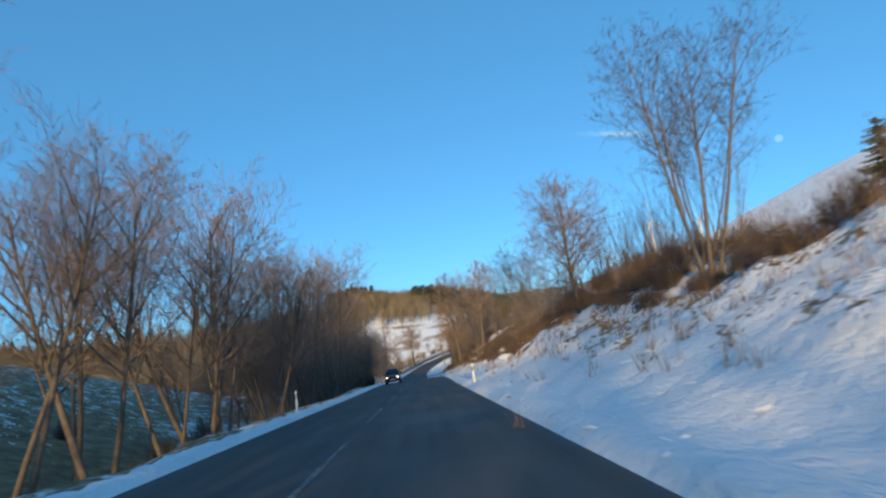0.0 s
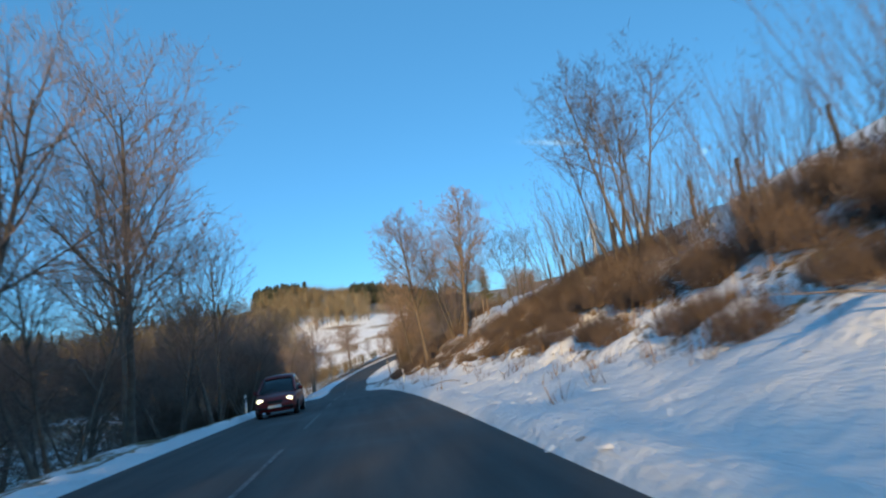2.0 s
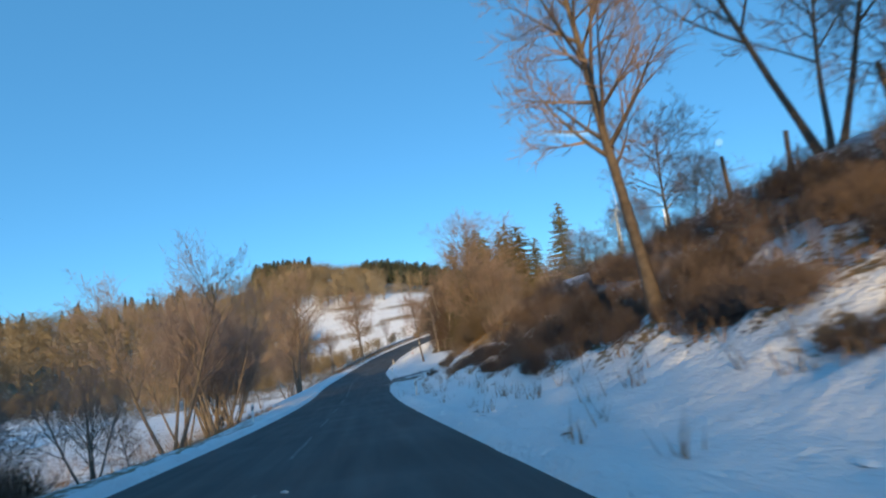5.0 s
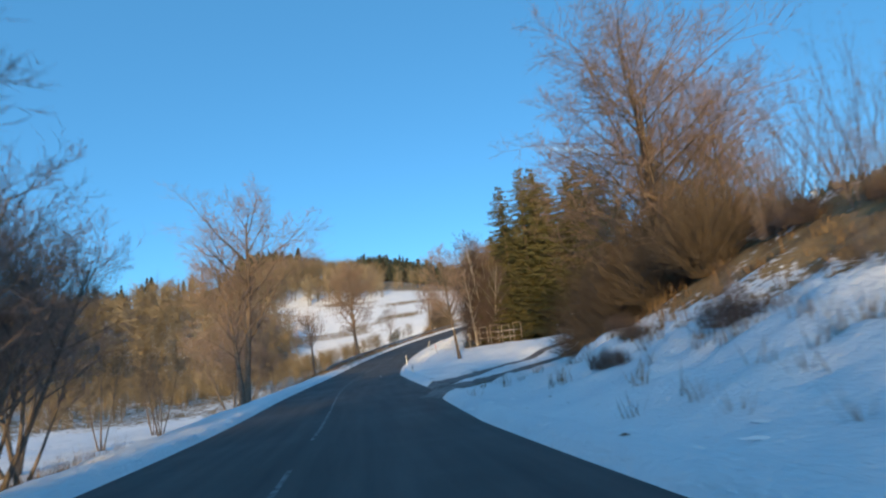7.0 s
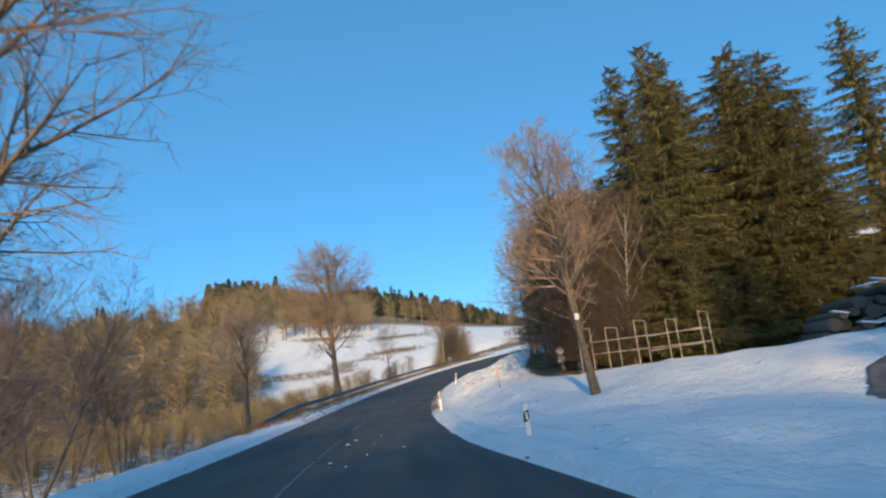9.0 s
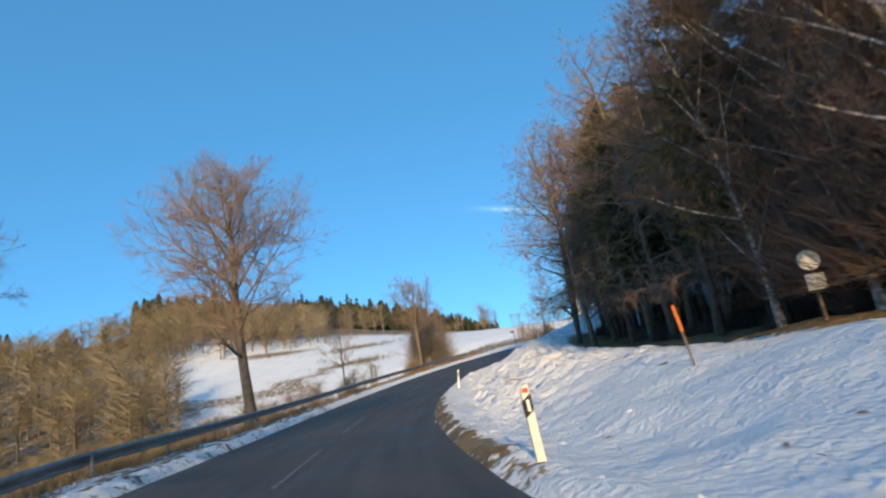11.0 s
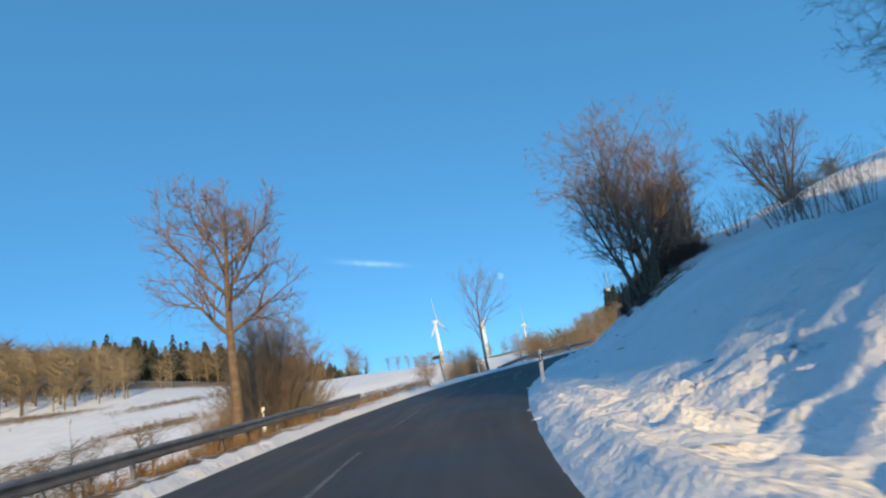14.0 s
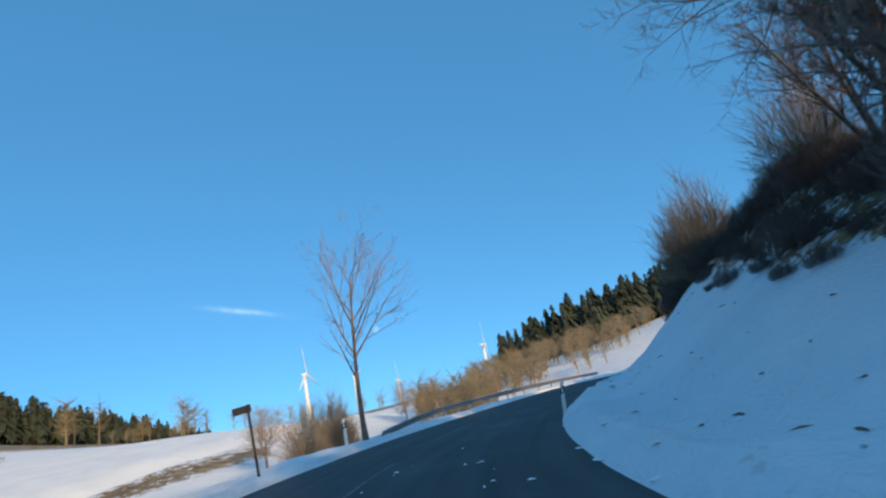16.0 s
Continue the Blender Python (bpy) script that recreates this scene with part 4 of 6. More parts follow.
for i, s in enumerate(np.arange(44, 94, 3.4)):
    alder_c.put(s, -11.5 - 2.5 * math.sin(i * 1.9) ** 2, 97 * i, 1.28 + 0.14 * math.sin(i * 2.7))
    if s > 75:
        dark_dome.put(s + 1.2, -12.0 - 1.6 * math.sin(i * 2.4), 59 * i, 0.82 + 0.22 * math.sin(i * 1.3), label="dense dark bare thicket below the verge", group="undergrowth on the valley side")
for s in np.arange(16, 140, 7.0):
    shrub_b.put(s + rnd.uniform(-1.5, 1.5), -(9.5 + rnd.uniform(0, 11)), rnd.uniform(0, 360), rnd.uniform(0.45, 0.85) * (0.6 if s < 84 else 1.0), group="undergrowth on the valley side")
for i, s in enumerate(np.arange(14, 62, 2.6)):
    shrub_a.put(s, -15.0 - 6.0 * math.sin(i * 2.2) ** 2, 87 * i, 0.55 + 0.2 * math.sin(i * 1.4), label="low bare scrub on the valley floor", group="undergrowth on the valley side")
    if i % 2 and s < 36:
        dark_dome.put(s + 14, -19.0 - 5.0 * math.sin(i * 1.7), 31 * i, 0.5 + 0.12 * math.sin(i), label="low dark bare thicket on the valley floor", group="undergrowth on the valley side")
for s, u, z in ((95, -10, 0.95), (97, -8.6, 0.87), (98.5, -12, 1.05), (100.5, -9.5, 0.86), (102, -12.5, 1.15), (99, -15, 1.15)):
    rnd.choice((alder_a, alder_b)).put(s, u, rnd.uniform(0, 360), z, label="very tall bare alder by the stream")
for i, (s, u, z) in enumerate(((99, -8.8, 0.5), (101.5, -10.2, 0.65), (104, -9.0, 0.55), (106.5, -10.8, 0.6), (103.5, -12.5, 0.8), (109.5, -9.6, 0.45), (113, -11, 0.5), (100, -12.8, 0.75))):
    dark_dome.put(s, u, 47 * i, z * 1.3, label="dense dark bare thicket below the verge", group="undergrowth on the valley side")
for k, s, u, turn, z in ((alder_a, 107.0, -9.4, 20, 0.95), (alder_b, 109, -10.2, 130, 1.1), (alder_b, 110.5, -9.4, 250, 0.9), (alder_b, 108.5, -12.5, 310, 1.3), (alder_a, 112, -11.6, 80, 0.8), (alder_b, 114, -10, 10, 0.6)):
    k.put(s, u, turn, z, label="tall dark bare alder below the verge")
for i, (s, u, z) in enumerate(((109, -8.6, 0.9), (111.5, -8.8, 0.85), (110.5, -11, 1.15), (114, -9.4, 0.7), (117, -9.6, 0.6), (120.5, -9.9, 0.55), (113, -12.5, 1.0))):
    dark_dome.put(s, u, 61 * i, z * 1.25, label="dense dark bare thicket below the verge", group="undergrowth on the valley side")
for i, (k, s, u, z) in enumerate(((alder_b, 159.5, -11.4, 0.95), (alder_b, 161, -12.6, 1.0), (alder_a, 158, -12.8, 0.9), (alder_b, 163.5, -12.4, 0.75), (alder_b, 157, -11, 0.85))):
    k.put(s, u, 77 * i, z, label="tall dark bare alder below the verge")
for i, (k, s, u, z) in enumerate(((alder_b, 196.5, -11.8, 0.95), (alder_b, 194.5, -12.4, 1.05), (alder_b, 199.5, -12.6, 0.75), (coppice, 200.5, -10.0, 0.6), (coppice, 192.5, -11.2, 0.9))):
    k.put(s, u, 50 * i, z, label="dark bare alder with slender stems on the valley side", group="trees on the valley side")
for i, s in enumerate(np.arange(192, 207, 1.3)):
    shrub_a.put(s, -7.6 - 0.6 * math.sin(i * 2.1), 83 * i, 0.42 + 0.1 * math.sin(i * 1.7), label="low bare saplings at the edge of the snowy verge", group="undergrowth on the valley side")
# valley side, second stretch
lime.put(187.0, -8.9, 10, 0.88)
for s, u, z in ((179, -12.5, 0.85), (172, -13, 0.8), (166, -14, 0.8), (152, -12, 0.9), (146, -9.5, 0.95), (140, -11, 1.0), (158, -13, 0.9), (184, -15, 0.7)):
    rnd.choice((alder_b, coppice, coppice)).put(s, u, rnd.uniform(0, 360), z * 1.3, label="dark bare alder with slender stems on the valley side", group="trees on the valley side")
for k, s, u, z in ((alder_b, 151, -9.6, 0.9), (alder_a, 153.5, -11.5, 0.9), (alder_b, 148.5, -10.8, 0.95), (alder_a, 156, -13, 0.9), (alder_b, 146, -12, 1.0)):
    k.put(s, u, rnd.uniform(0, 360), z, label="tall dark bare alder below the verge")
oak.put(230.4, -7.5, 200, 0.96, label="large bare roadside tree leaning beyond the guard rail", lean=(0, 7))
maple.put(212, -8.5, 60, 0.85, label="bare pollarded tree with a forked trunk on the slope")
small.put(247.2, -8.3, 30, 0.95)
shrub_a.put(245.0, -9.5, 30, 0.9)
maple.put(262.3, -7.1, 160, 1.25)
for s, u, z in ((274.6, -13.2, 1.3), (272.6, -11.6, 1.2), (276.8, -14.6, 1.12)):
    dome_k.put(s, u, rnd.uniform(0, 360), z, label="big rounded brown bare bush below the road")
for s, u, z in ((262.8, -8.6, 0.34), (265.4, -9.4, 0.42)):
    dome_k.put(s, u, rnd.uniform(0, 360), z, label="low brown bare bush near the foot of the maple")
ash_a.put(274.4, -13.0, 120, 0.62, label="fine-twigged bare tree growing out of the bush below the road")
young.put(292.0, -5.3, 40, 1.0)
for x, y, z in ((31.5, 310.6, 0.55), (60, 330, 0.6), (74, 326, 0.55)):
    ash_a.put(0, 0, 40, z, xy=(x, y), label="bare round-crowned tree in the field beyond the bend")
for x, y, z in ((27.5, 294, 0.55), (30.5, 296, 0.62), (33, 300, 0.55)):
    dome_k.put(0, 0, 40, z, xy=(x, y))
# right bank, first stretch
coppice.put(17.8, 11.3, 0, 1.72, lean=(0, 3))
coppice.put(19.6, 12.2, 140, 1.15, lean=(0, -3))
ash_a.put(30.2, 10.3, 70, 0.80, label="bare many-limbed tree on the crest of the bank")
coppice.put(60.2, 13.0, 100, 1.68)
coppice.put(61.4, 12.6, 190, 1.45)
coppice.put(75.2, 12.4, 10, 1.15)
for i, s in enumerate(np.concatenate([np.arange(21, 34.5, 1.5), np.arange(46, 71, 1.3)])):
    shoots.put(s, 13.4 + 0.7 * math.sin(i * 2.3), 71 * i, (0.98 if s < 40 else 1.16 if s < 64 else 1.3) + 0.16 * math.sin(i * 1.3))
lean_a.put(91.3, 8.3, 0, 1.0)
lean_a.put(90.5, 11.8, 165, 0.95)
lean_a.put(112.8, 9.3, 0, 0.85)
for s, u, z in ((97, 14, 0.95), (100, 12.8, 0.9), (103, 13.5, 0.8), (105.5, 13.7, 0.9), (107.5, 14.4, 0.8), (110.2, 14.6, 0.75), (113, 15.5, 0.9), (120, 14.5, 0.8)):
    rnd.choice((alder_a, alder_b, alder_c)).put(s, u, rnd.uniform(0, 360), z * 1.15, group="trees on the snowy bank")
for s in np.arange(22, 72, 2.2):
    shrub_a.put(s, 12.0 + rnd.uniform(-0.8, 2.0), rnd.uniform(0, 360), rnd.uniform(0.8, 1.15) * (1.3 if 36 < s < 62 else 1.0))
for s in np.arange(12, 160, 1.25):
    thin = 0.38 if 70 < s < 94 else 0.8 if s < 104 and s > 93 else 0.04 if 104 <= s < 126 else 0.15 if s < 136 else 0.7
    if rnd.random() > thin:
        bush.put(s + rnd.uniform(-0.5, 0.5), (10.3 if s < 42 else 8.6) + rnd.uniform(-0.8, 0.7), rnd.uniform(0, 360), rnd.uniform(0.45, 0.8))
    if 18 < s < 64 and rnd.random() < 0.6:
        bush.put(s, 12.6 + rnd.uniform(-0.7, 0.9), rnd.uniform(0, 360), rnd.uniform(0.8, 1.2))
    if rnd.random() > thin:
        k = bush if rnd.random() < 0.5 else shrub_a
        k.put(s + rnd.uniform(-0.5, 0.5), (11.5 if s < 42 else 10.7) + rnd.uniform(-1.0, 1.2), rnd.uniform(0, 360), rnd.uniform(0.72, 1.05) * (0.72 if s > 128 else 1.0) * (1.0 if k is bush else 0.72))
for s in np.arange(96, 128, 1.7):
    shrub_a.put(s, (13.5 if s < 104 else 10.5) + rnd.uniform(-1.5, 1.5), rnd.uniform(0, 360), rnd.uniform(0.5, 0.85))
for i, (s, u, z) in enumerate(((128, 21, 0.85), (131, 24, 0.9), (134, 20.5, 0.8), (138, 23, 0.9), (142, 20, 0.8), (146, 22.5, 0.85), (150, 20, 0.75))):
    alder_c.put(s, u, 67 * i, z, label="bare round-crowned tree above the crest of the bank", group="trees on the snowy bank")
for i, (s, u) in enumerate(((149.5, 14.2), (151, 15.4), (152.5, 14.6), (154, 15.8))):
    shoots.put(s, u, 80 * i, 1.05)
brush = random.Random(41)
for s in np.arange(97, 136, 1.6):
    for u, k, z in ((9.8, bush, 0.85), (11.6, bush, 1.0), (13.2, bush, 1.1), (12.6, shrub_a, 0.8)):
        k.put(s + brush.uniform(-0.6, 0.6), u + (4.0 if s < 104 else 1.6 if s < 107 else 0) + brush.uniform(-0.8, 0.8), brush.uniform(0, 360), z * brush.uniform(0.8, 1.15))
for s in np.arange(44, 65, 1.3):
    for u, k, z in ((10.8, bush, 0.95), (11.6, shrub_b, 0.62)):
        k.put(s + brush.uniform(-0.6, 0.6), u + brush.uniform(-0.7, 0.7), brush.uniform(0, 360), z * brush.uniform(0.8, 1.15))
for s in np.arange(64, 78, 1.1):
    for u, z in ((10.2, 0.7), (11.8, 0.9), (13.2, 0.8)):
        bush.put(s + brush.uniform(-0.5, 0.5), u + brush.uniform(-0.6, 0.6), brush.uniform(0, 360), z * brush.uniform(0.75, 1.15))
for i, (s, u, z) in enumerate(((103, 20.8, 0.8), (106, 22.6, 0.9), (110, 24.8, 0.9), (104, 23.6, 0.75), (114, 26.5, 0.9))):
    alder_c.put(s, u, 41 * i, z, label="bare round-crowned tree above the crest of the bank", group="trees on the snowy bank")
for s, u, z in ((149, 13.6, 0.95), (150.5, 14.8, 1.05), (152.5, 13.8, 0.8), (148, 15.2, 1.0), (154, 15.5, 0.9)):
    shrub_b.put(s, u, brush.uniform(0, 360), z, group="thicket at the end of the bank")
# the thicket at the end of the bank
ash_a.put(160, 14.9, 60, 1.6, label="large bare broad-crowned tree at the end of the bank")
ash_a.put(171.5, 19.8, 160, 1.5, label="large bare broad-crowned tree at the end of the bank")
for s, u, z in ((158, 16.5, 0.75), (164, 18.5, 0.8), (170, 25, 0.9), (174, 30, 0.9)):
    rnd.choice((ash_a, alder_b, alder_a)).put(s, u, rnd.uniform(0, 360), z, label="tall bare tree in the dark thicket above the track", group="thicket at the end of the bank")
for s, u, z in ((171.5, 18.0, 1.45), (168.8, 16.6, 1.2), (166, 16.0, 1.05), (163, 15.6, 0.9), (170.5, 20.5, 1.75), (166.5, 19.5, 1.5), (163, 19.0, 1.25), (159.5, 15.6, 0.65), (173.5, 22.5, 1.65),
                (172, 26, 1.6), (167, 23.5, 1.4), (162, 22, 1.1), (176, 28, 1.5), (171, 31, 1.7)):
    dark_dome.put(s, u, rnd.uniform(0, 360), z)
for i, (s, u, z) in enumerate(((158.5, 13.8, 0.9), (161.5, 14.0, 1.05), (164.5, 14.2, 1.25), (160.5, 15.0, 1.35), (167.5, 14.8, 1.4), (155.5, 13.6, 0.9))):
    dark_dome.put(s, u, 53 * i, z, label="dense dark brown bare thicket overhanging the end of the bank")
for s in np.arange(138, 160, 2.2):
    for u in (13.8, 15.4):
        bush.put(s + rnd.uniform(-0.8, 0.8), u + rnd.uniform(-0.8, 0.8), rnd.uniform(0, 360), rnd.uniform(0.45, 0.7), group="thicket at the end of the bank")
for i, (s, u, z) in enumerate(((175.2, 20.2, 1.5), (177.5, 22.6, 1.6), (180, 26, 1.6))):
    dark_dome.put(s, u, 90 * i, z)
for i, (s, u, z) in enumerate(((222, 44, 1.5), (219.5, 47, 1.6), (217, 50, 1.6), (225, 46, 1.8), (214.5, 42, 1.5), (213.5, 46, 1.7), (211.5, 33.5, 0.8))):
    dome_k.put(s, u, 70 * i, z, label="big rounded brown bare bush behind the log pile", group="bushes behind the log pile")
# round the track
lean_a.put(196.8, 9.9, 0, 0.80, label="young bare tree leaning over the snowy corner")
birch_k.put(208.3, 13.7, 0, 1.0)
for s, u, z in ((208.6, 14.2, 0.95), (211.5, 14.0, 0.9), (206.2, 14.6, 0.75)):
    birch_bush.put(s, u, rnd.uniform(0, 360), z)
for s, u, z in ((206.5, 12.5, 0.75), (210, 12.8, 0.8), (213, 12.4, 0.8), (209, 15, 0.85), (205.5, 14.8, 0.7), (211.5, 14, 0.85)):
    birch_k.put(s, u, rnd.uniform(0, 360), z, label="bare rust-brown birch at the corner of the wood")
for s, u, z in ((207.5, 17.8, 0.98), (210, 19.8, 1.14), (212.5, 21.8, 1.15), (215.5, 22.8, 1.14), (214, 24, 1.06), (212.5, 26.5, 1.1), (215, 28.5, 1.1), (213.5, 31, 1.06), (216, 33.5, 1.0), (217, 39.5, 1.3), (224, 44, 0.8), (219, 51, 0.7)):
    (spruce_a if u in (24, 28.5, 31) else spruce_d).put(s, u, rnd.uniform(0, 360), z, lean=(rnd.uniform(-2, 2), rnd.uniform(-2, 2)))
for s, u, z in ((204.8, 17.2, 0.85), (209, 20.5, 0.95), (207, 15.2, 0.9), (211, 16.5, 1.1), (212, 27, 1.1), (211.5, 31.5, 1.1), (210.5, 43, 1.1), (209.5, 23.5, 0.9), (211.5, 36, 1.0)):
    spruce_b.put(s, u, rnd.uniform(0, 360), z)
# the wood above the third stretch
for s in np.arange(214, 245, 2.1):
    bush.put(s, 14.2 + rnd.uniform(-0.8, 0.8), rnd.uniform(0, 360), rnd.uniform(0.6, 0.9), label="dark undergrowth of bare brambles under the wood", group="undergrowth of the wood")
    if rnd.random() < 0.6:
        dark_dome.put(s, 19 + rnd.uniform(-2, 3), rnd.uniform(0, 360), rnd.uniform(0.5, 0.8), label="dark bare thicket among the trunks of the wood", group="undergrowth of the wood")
    for row in range(4):
        k = edge_a if rnd.random() < (0.75 if row == 0 else 0.25) else spruce_c
        k.put(s + rnd.uniform(-1, 1), 13.5 + row * 4.0 + rnd.uniform(-0.7, 1.2), rnd.uniform(0, 360), rnd.uniform(0.85, 1.15), group="trees of the wood above the road")
for s in np.arange(213, 252, 3.0):
    spruce_a.put(s, 27 + rnd.uniform(0, 4), rnd.uniform(0, 360), rnd.uniform(0.65, 0.85), group="trees of the wood above the road")
for s, u, z in ((240, 15.5, 1.2), (241.5, 19.5, 1.4), (238, 18, 1.35), (245, 24, 1.3), (236, 15.5, 1.25)):
    spruce_c.put(s, u, rnd.uniform(0, 360), z)
for s, u, turn, z in ((236, 11.4, 20, 1.05), (241, 11.8, 140, 1.0), (232, 11.8, 250, 1.0)):
    edge_a.put(s, u, turn, z, group="trees of the wood's edge")
for s, u, turn, z in ((250.5, 16.5, 30, 0.95), (254, 19, 200, 1.1), (246.5, 16.0, 150, 1.15)):
    ash_a.put(s, u, turn, z, label="dark bare tree at the edge of the wood", group="trees of the wood's edge")
# slope above the last bend
for s, u, z in ((273.4, 10.8, 0.82), (276.0, 12.0, 0.86), (283.0, 14.2, 0.75)):
    clump.put(s, u, rnd.uniform(0, 360), z)
clump.put(283.5, 20.8, 80, 0.72)
for i, s in enumerate(np.arange(270, 290, 0.9)):
    bush.put(s, 10.1 + 0.6 * math.sin(i * 2.7), 73 * i, 0.34 + 0.14 * math.sin(i * 1.7), group="shrubs above the last bend")
shrub_b.put(273.4, 9.6, 60, 1.3, label="tall bare clump of upright grey stems on the slope", group="trees above the last bend")
ash_a.put(274.5, 11.6, 90, 1.15, label="bare round-crowned tree on the snowy slope", group="trees above the last bend")
for s, u, z in ((266, 17, 1.35), (270, 17.5, 1.6), (262, 17.5, 1.3), (278, 17, 1.4), (284, 16, 1.1), (279, 14, 0.9), (258, 17.5, 1.25), (274, 19, 1.5)):
    shrub_b.put(s, u, rnd.uniform(0, 360), z, group="shrubs above the last bend")
for i, s in enumerate(np.arange(275, 292, 1.1)):
    bush.put(s, 13.2 + 1.2 * math.sin(i * 2.3), 67 * i, 0.9 + 0.25 * math.sin(i * 1.9), group="shrubs above the last bend")
    if i % 2:
        shrub_b.put(s, 13.8 + 0.9 * math.sin(i * 1.1), 41 * i, 0.55, group="shrubs above the last bend")
for s in np.arange(276, 306, 1.5):
    bush.put(s, 11.2 + rnd.uniform(-0.9, 0.9) - 0.05 * (s - 276), rnd.uniform(0, 360), rnd.uniform(0.6, 1.0), group="shrubs above the last bend")
for s, u, z in ((295, 10.5, 0.55), (298, 11.5, 0.72), (302, 10.8, 0.6), (287, 14.0, 0.6)):
    dome_k.put(s, u, rnd.uniform(0, 360), z, label="round russet-brown bush on the snowy slope", group="shrubs above the last bend")
for s in np.arange(300, 336, 4.0):
    shrub_a.put(s, 10.0 + rnd.uniform(-1, 3), rnd.uniform(0, 360), rnd.uniform(0.7, 1.1), group="shrubs above the last bend")

# conifer and brush on the slope above the start
spruce_b.put(30, 29, 20, 0.55, label="small dark conifer on the slope above the bank", group="shrubs on the upper slope")
spruce_b.put(31.5, 31.5, 130, 0.6, label="small dark conifer on the slope above the bank", group="shrubs on the upper slope")
spruce_b.put(29, 31, 250, 0.5, label="small dark conifer on the slope above the bank", group="shrubs on the upper slope")
for s, u in ((10, 14.5), (12, 16), (14.5, 15.5), (16, 17.5), (18, 16.5), (9, 17), (21, 19), (24, 17.5), (27, 18.5), (13, 19)):
    shrub_a.put(s, u, rnd.uniform(0, 360), rnd.uniform(0.6, 1.0), group="shrubs on the upper slope")

# ---------------------------------------------------------------- far woods
def far_wood(name, mat, places, height, conifer, seed, label, spikes=40, clear=20.0, thin=0.008, taper=None):
    """A wood too far off to count: many small real trees in one mesh."""
    rng = random.Random(seed)
    t = Tubes()
    xs, ys = np.array([p[0] for p in places]), np.array([p[1] for p in places])
    keep = np.abs(station_of(xs, ys)[1]) > clear
    xs, ys = xs[keep], ys[keep]
    zs = land(xs, ys, relief=False)
    for x, y, z in zip(xs, ys, zs):
        h = height * rng.uniform(0.65, 1.2)
        if taper:
            h *= float(along(taper, math.degrees(math.atan2(x + 7.0, y - 200.0))))
        p = Vector((x, y, z - 0.5))
        if conifer:
            t.spike(p, p + Vector((0, 0, h)), h * 0.02)
            wide = rng.uniform(0.22, 0.32)
            for k in range(15):
                zz = h * (0.06 + 0.060 * k + rng.uniform(-0.02, 0.02))
                r = h * wide * (1.06 - zz / h) ** 0.7 * rng.uniform(0.75, 1.15)
                for j in range(7):
                    a = rng.uniform(0, 6.28)
                    t.blade(p + Vector((0, 0, zz + r * 0.9)), p + Vector((math.cos(a) * r, math.sin(a) * r, zz - r * 0.2)), Vector((-math.sin(a), math.cos(a), 0)) * r * 0.34)
        else:
            t.spike(p, p + Vector((0, 0, h * 0.85)), h * 0.020)
            wide = rng.uniform(0.28, 0.40)
            for k in range(spikes):
                a, f = rng.uniform(0, 6.28), rng.uniform(0.22, 0.78)
                q = p + Vector((0, 0, h * f))
                out = Vector((math.cos(a), math.sin(a), rng.uniform(-0.1, 1.0))) * h * wide * rng.uniform(0.5, 1.1) * (1.15 - 0.6 * abs(f - 0.45))
                t.spike(q, q + out, h * thin)
    return tagged(new(name, t.mesh(name, mat)), label, "woodland", kind="stuff")


def polar(az, r):
    return -7 + r * math.sin(radians(az)), 200 + r * math.cos(radians(az))


def bend_polar(az, r):
    return 12 + r * math.sin(radians(az)), 260 + r * math.cos(radians(az))


def scatter(rng, n, az0, az1, r0, r1):
    """Places spread evenly over a sector."""
    return [polar(rng.uniform(az0, az1), math.sqrt(rng.uniform(r0 * r0, r1 * r1))) for _ in range(n)]


wood_rng, bend_rng = random.Random(77), random.Random(78)
far_wood("bare_woodland", FAR_TWIG, scatter(wood_rng, 900, -80, -14, 95, 260) + scatter(wood_rng, 420, -17, 0, 178, 290) + scatter(wood_rng, 500, -140, -80, 85, 240)
         + scatter(wood_rng, 12, -2, 6, 200, 225) + scatter(wood_rng, 12, 9, 17, 225, 245), 12.5, False, 31, "brown leafless woodland covering the hillside across the valley", 64, 20.0, 0.0062)
far_wood("valley_scrub", FAR_TWIG, scatter(wood_rng, 620, -75, -9, 38, 100) + scatter(wood_rng, 90, -9, 12, 52, 86), 4.4, False, 33, "tawny bare scrub on the valley floor", 120, 20.0, 0.0034)
far_wood("conifer_woodland", FAR_NEEDLE, scatter(wood_rng, 460, -3, 17, 245, 330) + scatter(wood_rng, 150, -17, -10, 235, 320) + scatter(wood_rng, 60, -60, -20, 260, 330) + [bend_polar(wood_rng.uniform(50, 67), wood_rng.uniform(165, 220)) for _ in range(80)] + [bend_polar(bend_rng.uniform(45, 66), bend_rng.uniform(145, 205)) for _ in range(190)], 14, True, 32, "dark conifer wood along the ridge",
         taper=[(-60, 1.0), (2, 1.0), (7, 0.9), (11, 0.7), (17, 0.35), (20, 0.6), (34, 0.45), (39, 0.8), (43, 1.0), (64, 1.2)])
far_wood("hedge_row", FAR_TWIG, scatter(wood_rng, 40, 30, 45, 128, 150) + [bend_polar(wood_rng.uniform(41, 67), wood_rng.uniform(100, 175)) for _ in range(420)] + scatter(wood_rng, 26, 11, 30, 190, 230) + scatter(wood_rng, 26, 38, 46, 98, 108), 6.0, False, 34, "bare hedge and young trees along the upper field")
